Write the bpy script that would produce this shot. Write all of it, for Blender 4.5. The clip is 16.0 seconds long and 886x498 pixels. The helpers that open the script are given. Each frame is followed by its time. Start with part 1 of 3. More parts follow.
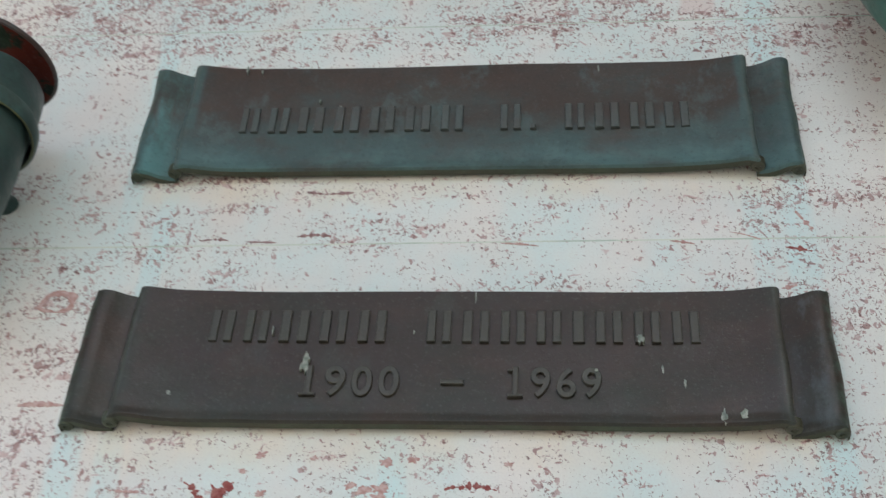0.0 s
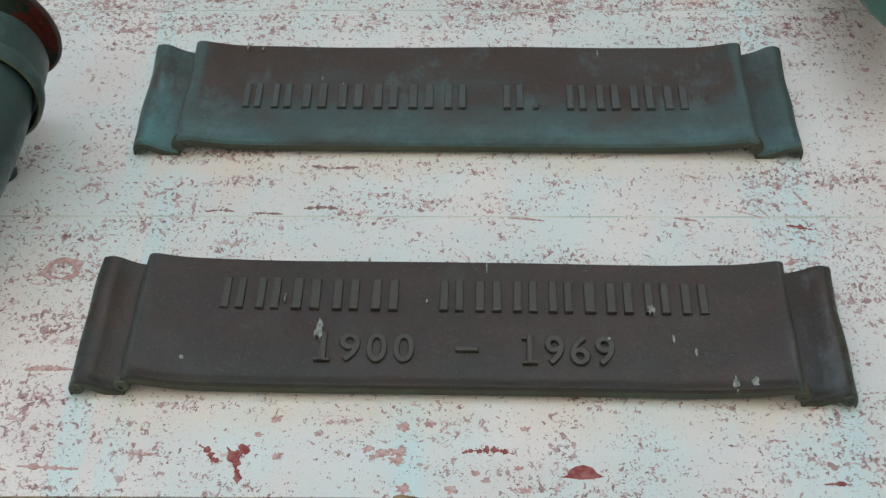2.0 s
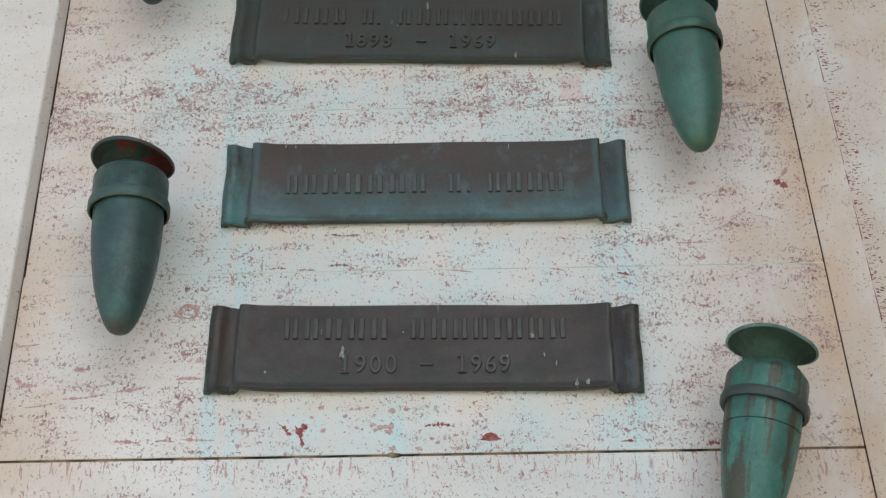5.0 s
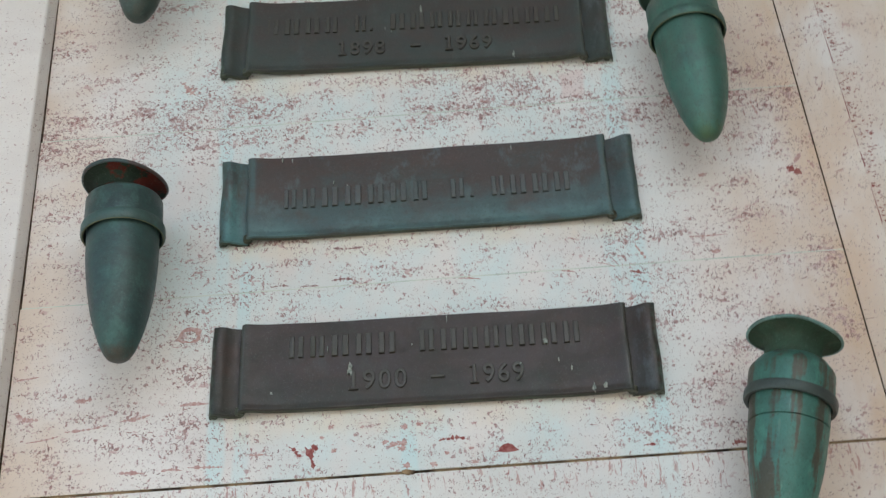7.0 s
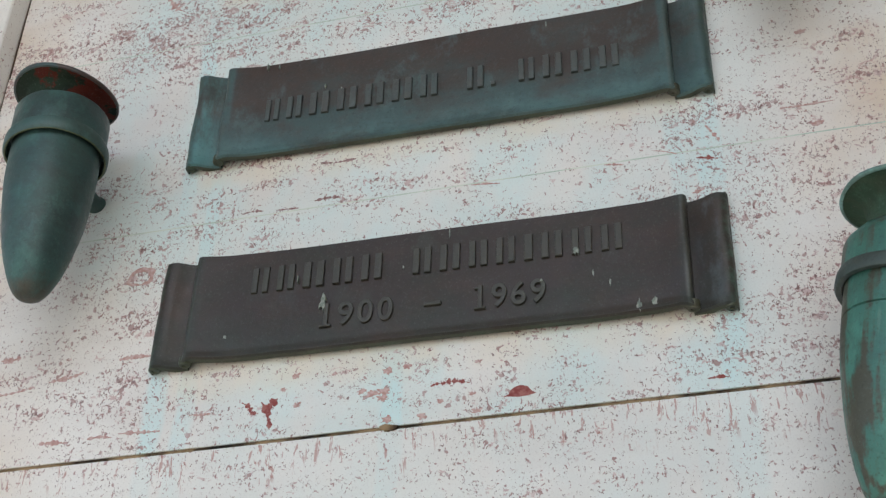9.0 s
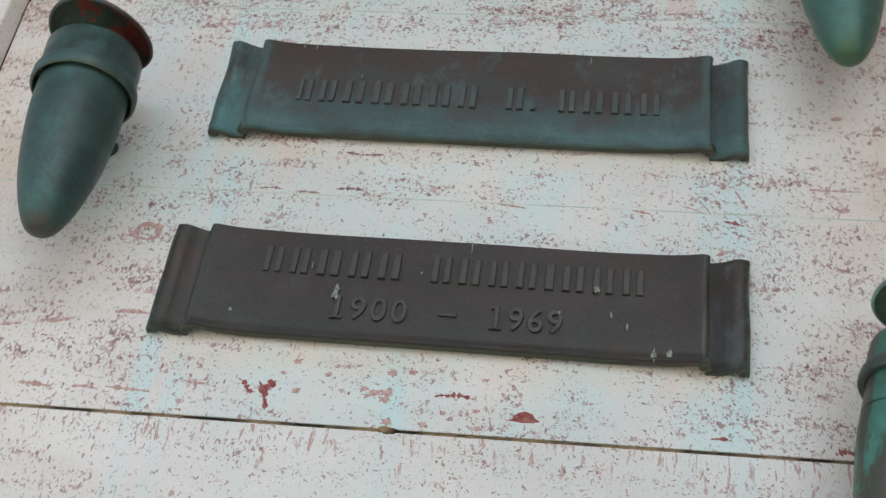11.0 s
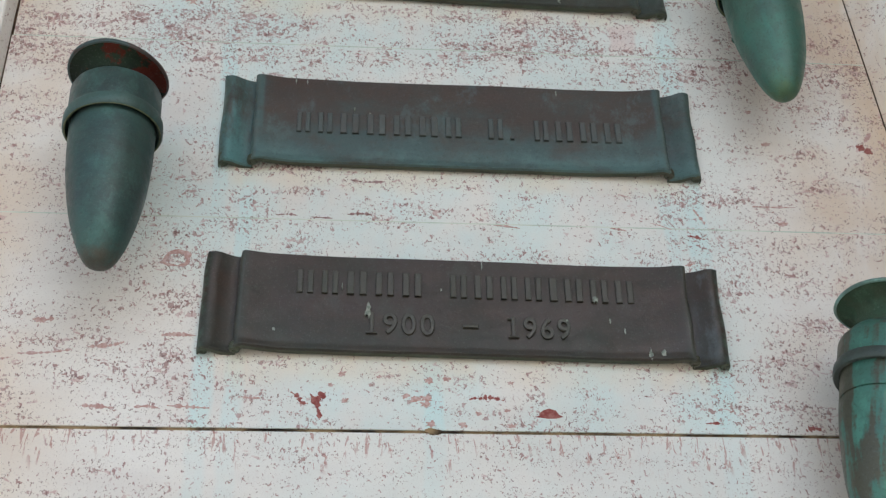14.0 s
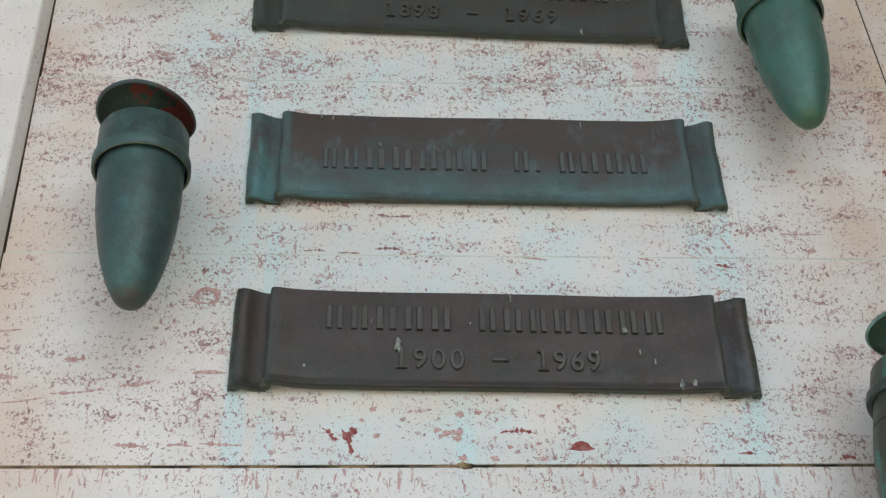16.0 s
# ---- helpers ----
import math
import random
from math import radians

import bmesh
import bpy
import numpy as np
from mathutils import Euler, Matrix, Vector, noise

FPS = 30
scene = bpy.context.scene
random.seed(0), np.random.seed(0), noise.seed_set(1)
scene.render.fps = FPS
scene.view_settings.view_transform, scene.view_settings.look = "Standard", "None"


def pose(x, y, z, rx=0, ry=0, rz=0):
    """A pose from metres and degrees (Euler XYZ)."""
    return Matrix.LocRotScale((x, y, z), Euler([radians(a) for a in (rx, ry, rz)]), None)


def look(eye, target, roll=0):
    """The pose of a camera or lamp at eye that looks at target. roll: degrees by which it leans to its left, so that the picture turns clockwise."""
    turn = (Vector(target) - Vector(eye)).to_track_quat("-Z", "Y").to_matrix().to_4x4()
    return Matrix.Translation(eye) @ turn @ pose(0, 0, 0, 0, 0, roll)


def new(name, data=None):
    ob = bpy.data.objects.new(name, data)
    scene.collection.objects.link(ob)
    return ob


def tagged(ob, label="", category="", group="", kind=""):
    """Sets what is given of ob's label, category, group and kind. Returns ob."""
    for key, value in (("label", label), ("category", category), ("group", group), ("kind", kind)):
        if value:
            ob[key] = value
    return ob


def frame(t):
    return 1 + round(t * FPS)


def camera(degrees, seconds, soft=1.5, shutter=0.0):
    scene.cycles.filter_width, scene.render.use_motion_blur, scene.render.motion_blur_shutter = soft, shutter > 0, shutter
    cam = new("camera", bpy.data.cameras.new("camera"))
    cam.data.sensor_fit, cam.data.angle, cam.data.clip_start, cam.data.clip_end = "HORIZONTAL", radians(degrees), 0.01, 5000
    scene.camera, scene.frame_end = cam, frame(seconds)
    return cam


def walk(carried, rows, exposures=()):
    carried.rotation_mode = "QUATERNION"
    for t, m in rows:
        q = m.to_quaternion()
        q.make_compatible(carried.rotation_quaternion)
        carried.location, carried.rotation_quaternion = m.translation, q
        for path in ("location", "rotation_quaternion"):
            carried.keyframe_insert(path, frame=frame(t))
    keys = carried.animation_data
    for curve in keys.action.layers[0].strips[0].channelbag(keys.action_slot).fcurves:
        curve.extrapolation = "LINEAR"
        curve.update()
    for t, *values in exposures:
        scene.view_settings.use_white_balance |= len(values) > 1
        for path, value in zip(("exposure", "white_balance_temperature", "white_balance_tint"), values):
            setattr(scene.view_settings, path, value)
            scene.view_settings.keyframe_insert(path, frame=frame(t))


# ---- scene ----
PATH = [
    (0, (0.063, -0.709, 1.542), (-0.089, 0.799, 2.847), 3),
    (0.2, (0.0325, -0.6728, 1.5427), (-0.023, 0.8105, 2.865), 1.65),
    (0.5, (-0.005, -0.642, 1.529), (0.04, 0.822, 2.891), -0.5),
    (0.7, (-0.0115, -0.6234, 1.5324), (0.0425, 0.8201, 2.9039), -0.51),
    (0.8, (-0.0112, -0.6215, 1.5305), (0.0341, 0.8215, 2.9046), -0.51),
    (1, (-0.01, -0.624, 1.524), (0.027, 0.828, 2.898), -0.4),
    (1.2, (-0.0107, -0.6228, 1.5245), (0.0275, 0.8271, 2.8967), -0.5),
    (1.3, (-0.0109, -0.6264, 1.5225), (0.0291, 0.8258, 2.8951), -0.6),
    (1.5, (-0.01, -0.637, 1.519), (0.021, 0.818, 2.891), -0.8),
    (1.7, (-0.0102, -0.643, 1.5214), (-0.0002, 0.8103, 2.8824), -0.5),
    (1.8, (-0.0099, -0.6498, 1.5209), (-0.009, 0.8029, 2.8787), -1.41),
    (2, (-0.001, -0.691, 1.506), (-0.028, 0.793, 2.846), 0.8),
    (2.2, (0.0263, -0.7425, 1.5036), (-0.0244, 0.7581, 2.8033), 1.52),
    (2.3, (0.0442, -0.7828, 1.495), (-0.0378, 0.7299, 2.7832), 1.81),
    (2.5, (0.076, -0.871, 1.474), (-0.068, 0.672, 2.739), 2.2),
    (2.7, (0.097, -0.9515, 1.462), (-0.1227, 0.6257, 2.6719), 2.5),
    (2.8, (0.1033, -0.98, 1.4658), (-0.1521, 0.6024, 2.6362), 3.54),
    (3, (0.114, -1.066, 1.449), (-0.168, 0.573, 2.56), 3),
    (3.2, (0.1099, -1.1174, 1.4503), (-0.1446, 0.5459, 2.512), 1.3),
    (3.3, (0.1039, -1.1356, 1.4542), (-0.1232, 0.5339, 2.4933), 0.99),
    (3.5, (0.092, -1.206, 1.44), (-0.076, 0.514, 2.446), -0.3),
    (3.7, (0.0702, -1.2621, 1.4353), (-0.0311, 0.4709, 2.4172), -0.84),
    (3.8, (0.0578, -1.2971, 1.4282), (-0.0331, 0.442, 2.41), 0.02),
    (4, (0.036, -1.35, 1.416), (-0.031, 0.381, 2.414), -0.6),
    (4.2, (0.0265, -1.3661, 1.3964), (-0.0294, 0.3427, 2.4165), -0.55),
    (4.3, (0.027, -1.379, 1.382), (-0.022, 0.333, 2.414), -0.5),
    (4.5, (0.045, -1.382, 1.384), (0.009, 0.343, 2.395), -0.5),
    (4.7, (0.04, -1.387, 1.389), (0.025, 0.345, 2.389), -0.8),
    (6.8, (0.027, -1.358, 1.384), (0.003, 0.358, 2.41), -1.2),
    (6.9, (0.0329, -1.3546, 1.393), (0.0078, 0.3632, 2.4201), -2.47),
    (7, (0.05, -1.337, 1.405), (0.008, 0.381, 2.428), -3.5),
    (7.2, (0.1031, -1.2899, 1.402), (-0.0651, 0.4108, 2.462), -2.82),
    (7.3, (0.132, -1.2542, 1.404), (-0.0864, 0.4228, 2.4875), -2.41),
    (7.5, (0.186, -1.175, 1.412), (-0.081, 0.466, 2.523), -2.4),
    (7.7, (0.2409, -1.1028, 1.4118), (-0.0153, 0.5349, 2.5454), -2.01),
    (7.8, (0.2663, -1.0607, 1.4151), (0.001, 0.5689, 2.5534), -1.45),
    (8, (0.301, -0.99, 1.421), (-0.031, 0.619, 2.561), -0.7),
    (8.2, (0.3057, -0.9575, 1.4178), (-0.0607, 0.6555, 2.5596), -0.98),
    (8.3, (0.2984, -0.9404, 1.4213), (-0.0781, 0.6694, 2.5571), -1.02),
    (8.5, (0.283, -0.915, 1.427), (-0.123, 0.683, 2.559), -0.8),
    (8.7, (0.2717, -0.9046, 1.4282), (-0.153, 0.6851, 2.5693), -0.03),
    (8.8, (0.2658, -0.904, 1.4279), (-0.1622, 0.6808, 2.5793), 0.66),
    (9, (0.256, -0.898, 1.433), (-0.178, 0.674, 2.591), 1.1),
    (9.2, (0.2575, -0.9033, 1.4327), (-0.1812, 0.6634, 2.6033), 1.42),
    (9.3, (0.2601, -0.9068, 1.433), (-0.1801, 0.6579, 2.6077), 1.76),
    (9.5, (0.264, -0.908, 1.437), (-0.175, 0.644, 2.62), 1.8),
    (9.7, (0.2694, -0.9175, 1.4322), (-0.1663, 0.639, 2.6212), 1.48),
    (9.8, (0.2709, -0.9174, 1.433), (-0.1657, 0.6376, 2.6183), 1.8),
    (10, (0.274, -0.918, 1.433), (-0.163, 0.63, 2.621), 2),
    (10.2, (0.276, -0.916, 1.43), (-0.161, 0.633, 2.618), 2.6),
    (12.3, (-0.167, -0.988, 1.437), (0.099, 0.605, 2.616), 10.5),
    (12.5, (-0.164, -1.004, 1.424), (0.098, 0.588, 2.605), 6.3),
    (12.7, (-0.1523, -1.0261, 1.4142), (0.0641, 0.5714, 2.5846), 2.68),
    (13, (-0.136, -1.07, 1.39), (0.047, 0.544, 2.558), -1.4),
    (13.2, (-0.1277, -1.0861, 1.3743), (0.0523, 0.539, 2.5439), -2.08),
    (13.3, (-0.1235, -1.0853, 1.3711), (0.0511, 0.5393, 2.5387), -1.88),
    (13.5, (-0.118, -1.078, 1.37), (0.053, 0.542, 2.53), -2.4),
    (13.7, (-0.119, -1.0729, 1.3708), (0.0449, 0.5499, 2.5232), -2.2),
    (13.8, (-0.1212, -1.0708, 1.3715), (0.04, 0.5536, 2.523), -1.9),
    (14, (-0.126, -1.068, 1.372), (0.036, 0.558, 2.525), -1.9),
    (14.2, (-0.1308, -1.0663, 1.3714), (0.0313, 0.5477, 2.5435), -2.27),
    (14.3, (-0.1331, -1.0641, 1.3723), (0.0285, 0.5449, 2.549), -2.15),
    (14.5, (-0.136, -1.062, 1.373), (0.017, 0.546, 2.552), -1.5),
    (14.7, (-0.1337, -1.06, 1.3751), (0.0147, 0.5472, 2.5557), -2.01),
    (14.8, (-0.1314, -1.0575, 1.3777), (0.0191, 0.5472, 2.5577), -2.91),
    (15, (-0.129, -1.059, 1.378), (0.016, 0.547, 2.561), -2.5),
    (15.2, (-0.1313, -1.0618, 1.3771), (0.0112, 0.5436, 2.5626), -2.19),
    (15.3, (-0.1332, -1.063, 1.3769), (0.0081, 0.5416, 2.5625), -2.07),
    (15.5, (-0.136, -1.066, 1.376), (0.005, 0.538, 2.562), -2.1),
    (15.7, (-0.136, -1.0704, 1.3741), (-0.0029, 0.5336, 2.5652), -2.13),
    (15.8, (-0.1353, -1.0707, 1.3746), (-0.0039, 0.532, 2.566), -2.36),
    (16, (-0.134, -1.072, 1.375), (-0.003, 0.531, 2.564), -2.3),
]
cam = camera(37.1, 16.0, soft=1.3, shutter=0.3)
walk(cam, [(t, look(eye, target, roll)) for t, eye, target, roll in PATH], exposures=[(0, 1.30, 6450, 4), (16, 1.30, 6450, 4)])

# ---- world and light: a front shaded by an added ceiling and wall, lit by the sky and the sunlit ground before it ----
world = bpy.data.worlds.new("sky")
scene.world = world
world.use_nodes = True
wt = world.node_tree
sky = wt.nodes.new("ShaderNodeTexSky")
sky.sky_type = "NISHITA"
sky.sun_disc = False
sky.sun_elevation, sky.sun_rotation = radians(50.0), radians(143.4)
sky.dust_density = 3.0
wt.nodes["Background"].inputs[1].default_value = 0.15
wt.links.new(sky.outputs[0], wt.nodes["Background"].inputs[0])

sun_data = bpy.data.lights.new("sun", "SUN")
sun_data.energy, sun_data.angle, sun_data.color = 3.0, radians(0.5), (1.0, 0.95, 0.88)
sun = new("sun", sun_data)
sun.matrix_world = look((2.3, -3.1, 4.6), (0, 0, 0))


# ---- material helpers ----
class Nodes:
    """A small builder for node materials."""

    def __init__(self, name):
        self.mat = bpy.data.materials.new(name)
        self.mat.use_nodes = True
        self.tree = self.mat.node_tree
        self.shader = self.tree.nodes["Principled BSDF"]

    def link(self, value, socket):
        if isinstance(value, bpy.types.NodeSocket):
            self.tree.links.new(value, socket)
        else:
            socket.default_value = value

    def position(self, local=False):
        if local:
            return self.tree.nodes.new("ShaderNodeTexCoord").outputs["Object"]
        return self.tree.nodes.new("ShaderNodeNewGeometry").outputs["Position"]

    def axes(self, vector):
        n = self.tree.nodes.new("ShaderNodeSeparateXYZ")
        self.link(vector, n.inputs[0])
        return n.outputs

    def stretch(self, vector, scale, offset=(0, 0, 0)):
        n = self.tree.nodes.new("ShaderNodeMapping")
        self.link(vector, n.inputs["Vector"])
        n.inputs["Scale"].default_value = scale
        n.inputs["Location"].default_value = offset
        return n.outputs[0]

    def noise(self, vector, scale, detail=2.0, rough=0.5, distort=0.0):
        n = self.tree.nodes.new("ShaderNodeTexNoise")
        self.link(vector, n.inputs["Vector"])
        n.inputs["Scale"].default_value = scale
        n.inputs["Detail"].default_value = detail
        n.inputs["Roughness"].default_value = rough
        n.inputs["Distortion"].default_value = distort
        return n.outputs["Fac"]

    def math(self, op, a, b=0.0, c=0.0):
        n = self.tree.nodes.new("ShaderNodeMath")
        n.operation = op
        for value, socket in zip((a, b, c), n.inputs):
            self.link(value, socket)
        return n.outputs[0]

    def ramp(self, value, low, high, out_low=0.0, out_high=1.0):
        n = self.tree.nodes.new("ShaderNodeMapRange")
        n.interpolation_type = "SMOOTHSTEP"
        for key, v in (("Value", value), ("From Min", low), ("From Max", high), ("To Min", out_low), ("To Max", out_high)):
            self.link(v, n.inputs[key])
        return n.outputs[0]

    def band(self, value, centre, half, soft):
        """1 within half of centre, fading to 0 over soft."""
        away = self.math("ABSOLUTE", self.math("SUBTRACT", value, centre))
        return self.ramp(away, half, half + soft, 1.0, 0.0)

    def mix(self, factor, a, b):
        n = self.tree.nodes.new("ShaderNodeMix")
        n.data_type = "RGBA"
        n.clamp_factor = True
        self.link(factor, n.inputs[0])
        for v, socket in ((a, n.inputs[6]), (b, n.inputs[7])):
            self.link(v if isinstance(v, bpy.types.NodeSocket) else (*v, 1.0), socket)
        return n.outputs[2]

    def bump(self, height, strength, distance):
        n = self.tree.nodes.new("ShaderNodeBump")
        n.inputs["Strength"].default_value = strength
        n.inputs["Distance"].default_value = distance
        self.link(height, n.inputs["Height"])
        self.tree.links.new(n.outputs[0], self.shader.inputs["Normal"])

    def finish(self, colour, rough, metal=0.0, specular=0.5):
        for key, v in (("Base Color", colour), ("Roughness", rough), ("Metallic", metal), ("Specular IOR Level", specular)):
            v = (*v, 1.0) if isinstance(v, tuple) else v
            self.link(v, self.shader.inputs[key])
        return self.mat


def marble(name, fleck=1.0, stain_glow=1.0, cream=0.0, drips=False, warm=0.7):
    """White stone with red and dark pitted flecks in bands, and pale blue-green copper runs below the bronze."""
    n = Nodes(name)
    p = n.position()
    x, y, z = n.axes(p)
    # ground tone
    cloud = n.noise(n.stretch(p, (1.0, 1.0, 2.6)), 5.0, 4.0, 0.6)
    tone = n.mix(n.ramp(cloud, 0.32, 0.68), (0.765, 0.738, 0.708), (0.69, 0.655, 0.63))
    dirt = n.noise(p, 2.2, 3.0, 0.55)
    tone = n.mix(n.math("MULTIPLY", n.ramp(dirt, 0.45, 0.75), 0.35 + cream), tone, (0.66, 0.55, 0.44))
    edge = n.ramp(n.math("ABSOLUTE", n.math("ADD", x, 0.03)), 0.27, 0.45)
    tone = n.mix(n.math("MULTIPLY", n.math("MULTIPLY", edge, n.ramp(n.noise(p, 9.0, 4.0), 0.30, 0.62)), warm), tone, (0.65, 0.51, 0.39))
    rusty = n.math("MULTIPLY", n.ramp(x, 0.30, 0.44), n.ramp(n.noise(n.stretch(p, (1.0, 1.0, 0.35), (0.0, 0.0, 4.0)), 16.0, 5.0, 0.62), 0.40, 0.66))
    tone = n.mix(n.math("MULTIPLY", rusty, 0.6 * warm), tone, (0.58, 0.39, 0.25))
    # orange stain seeping from the joint along the splayed pilaster
    seep = n.math("SUBTRACT", x, n.math("MULTIPLY_ADD", z, -0.0370, 0.5594))
    seep = n.math("MULTIPLY", n.band(seep, 0.0, 0.003, 0.042), n.ramp(n.noise(n.stretch(p, (1.0, 1.0, 0.5), (1.0, 0.0, 7.0)), 13.0, 5.0, 0.62), 0.34, 0.64))
    tone = n.mix(n.math("MULTIPLY", seep, 0.95 * warm), tone, (0.60, 0.40, 0.235))
    # blue-green runs
    wander = n.math("MULTIPLY_ADD", n.noise(n.stretch(p, (4.0, 1.0, 9.0)), 3.0, 2.0), 0.012, -0.006)
    xw = n.math("ADD", x, wander)
    run = n.math("MAXIMUM", n.band(xw, -0.2445, 0.005, 0.009), n.math("MULTIPLY", n.band(xw, -0.2165, 0.005, 0.008), 0.9))
    run = n.math("MAXIMUM", run, n.math("MAXIMUM", n.band(xw, 0.2420, 0.008, 0.011), n.math("MULTIPLY", n.band(xw, 0.2140, 0.004, 0.009), 0.7)))
    run = n.math("MULTIPLY", run, n.ramp(n.noise(n.stretch(p, (1.0, 1.0, 0.3), (2.0, 0.0, 0.0)), 20.0, 3.0, 0.6), 0.25, 0.60, 0.35, 1.0))
    run = n.math("MAXIMUM", run, n.math("MULTIPLY", n.band(xw, -0.033, 0.006, 0.010), n.ramp(z, 2.02, 1.98, 0.2, 1.1)))
    wide = n.math("MULTIPLY", n.math("MAXIMUM", n.band(x, 0.03, 0.18, 0.12), n.math("MULTIPLY", n.band(x, -0.2, 0.10, 0.09), n.ramp(z, 2.04, 2.14))), n.ramp(n.noise(n.stretch(p, (1.6, 1.0, 1.0)), 8.0, 3.0, 0.55), 0.30, 0.62))
    wash = n.math("MAXIMUM", n.math("MULTIPLY", run, 0.82), n.math("MULTIPLY", wide, 0.56))
    wash = n.math("MULTIPLY", wash, n.ramp(n.noise(p, 30.0, 3.0), 0.25, 0.6, 0.55, 1.0))
    tone = n.mix(n.math("MULTIPLY", wash, stain_glow), tone, (0.55, 0.735, 0.745))
    # warm reflected glow just below the bronze, put into the stone colour
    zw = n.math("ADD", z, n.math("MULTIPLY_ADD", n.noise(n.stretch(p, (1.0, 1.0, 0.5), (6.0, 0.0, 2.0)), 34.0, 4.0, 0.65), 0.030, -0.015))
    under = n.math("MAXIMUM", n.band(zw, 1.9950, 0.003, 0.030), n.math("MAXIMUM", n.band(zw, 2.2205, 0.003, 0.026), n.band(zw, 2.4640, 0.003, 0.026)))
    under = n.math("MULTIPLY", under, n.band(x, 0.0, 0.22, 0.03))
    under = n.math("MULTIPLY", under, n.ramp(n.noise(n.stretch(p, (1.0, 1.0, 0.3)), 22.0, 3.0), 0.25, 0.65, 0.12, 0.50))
    tone = n.mix(n.math("MULTIPLY", under, stain_glow), tone, (0.74, 0.60, 0.44))
    # a faded pink patch
    faded = n.math("MULTIPLY", n.band(xw, 0.193, 0.012, 0.006), n.band(zw, 2.428, 0.016, 0.010))
    tone = n.mix(n.math("MULTIPLY", faded, 0.55 * stain_glow), tone, (0.70, 0.52, 0.50))
    # density of the flecks: level beds in the stone, with bare lanes between
    beds = n.noise(n.stretch(p, (1.0, 1.0, 5.5)), 5.2, 3.0, 0.6)
    patch = n.noise(n.stretch(p, (1.0, 1.0, 1.7), (3.1, 0.0, 1.7)), 26.0, 4.0, 0.62)
    dense = n.math("MULTIPLY", n.math("ADD", n.ramp(beds, 0.40, 0.62), n.ramp(patch, 0.44, 0.62)), 0.5 * fleck)
    dense = n.math("ADD", dense, n.math("MULTIPLY", n.band(z, 2.405, 0.028, 0.05), 0.28 * stain_glow))
    dense = n.math("MULTIPLY_ADD", dense, 0.90, 0.10 * fleck)
    # dark pits of a millimetre
    fine = n.noise(n.stretch(p, (1.0, 1.0, 0.80)), 420.0, 3.0, 0.58, 1.0)
    limit = n.math("MULTIPLY_ADD", dense, -0.118, 0.672)
    pits = n.ramp(n.math("SUBTRACT", fine, limit), 0.0, 0.03)
    # red flecks of a few millimetres, with ragged edges
    mid = n.noise(n.stretch(p, (1.05, 1.0, 0.88), (0.7, 0.0, 0.3)), 205.0, 3.0, 0.55, 0.6)
    limit2 = n.math("MULTIPLY_ADD", dense, -0.145, 0.676)
    reds = n.ramp(n.math("SUBTRACT", mid, limit2), 0.0, 0.03)
    # scattered larger blotches
    wide_fleck = n.noise(n.stretch(p, (0.8, 1.0, 1.2), (5.7, 0.0, 2.3)), 105.0, 5.0, 0.64, 0.8)
    limit3 = n.math("SUBTRACT", n.math("MULTIPLY_ADD", dense, -0.150, 0.700), n.math("MULTIPLY", n.ramp(x, 0.27, 0.36), 0.022))
    blots = n.ramp(n.math("SUBTRACT", wide_fleck, limit3), 0.0, 0.025)
    # thin level cracks
    thin = n.noise(n.stretch(p, (1.0, 1.0, 9.0), (0.2, 0.0, 0.9)), 20.0, 4.0, 0.62)
    cracks = n.ramp(thin, 0.70, 0.72)
    tint = n.ramp(n.noise(p, 60.0, 2.0), 0.38, 0.62)
    # clouded grain of the stone itself
    grain = n.noise(p, 620.0, 3.0, 0.6)
    tone = n.mix(n.math("MULTIPLY", n.ramp(grain, 0.42, 0.68), 0.22), tone, (0.55, 0.51, 0.50))
    colour = n.mix(n.math("MULTIPLY", blots, 0.60), tone, n.mix(tint, (0.44, 0.22, 0.215), (0.54, 0.37, 0.365)))
    colour = n.mix(n.math("MULTIPLY", reds, 0.78), colour, n.mix(tint, (0.27, 0.115, 0.112), (0.42, 0.275, 0.27)))
    colour = n.mix(n.math("MULTIPLY", pits, 0.88), colour, n.mix(tint, (0.165, 0.085, 0.082), (0.26, 0.175, 0.168)))
    colour = n.mix(n.math("MULTIPLY", cracks, 0.7), colour, (0.36, 0.19, 0.165))
    if drips:
        # short red runs hanging from the joint above
        hang = n.noise(n.stretch(p, (1.0, 1.0, 0.24), (0.4, 0.0, 0.0)), 165.0, 4.0, 0.65, 0.9)
        reach = n.noise(n.stretch(p, (1.0, 1.0, 0.02)), 38.0, 2.0)
        upto = n.ramp(n.math("MULTIPLY_ADD", reach, 0.10, z), 1.935, 1.955)
        hang = n.math("MULTIPLY", n.ramp(hang, 0.585, 0.615), upto)
        colour = n.mix(n.math("MULTIPLY", hang, 0.7), colour, (0.40, 0.185, 0.165))
    hollow = n.math("MAXIMUM", n.math("MAXIMUM", pits, n.math("MULTIPLY", reds, 0.6)), n.math("MAXIMUM", cracks, n.math("MULTIPLY", blots, 0.5)))
    height = n.math("MULTIPLY_ADD", hollow, -1.0, n.math("MULTIPLY", grain, 0.18))
    n.bump(height, 0.45, 0.0006)
    return n.finish(colour, n.ramp(cloud, 0.3, 0.7, 0.52, 0.68), 0.0, 0.35)


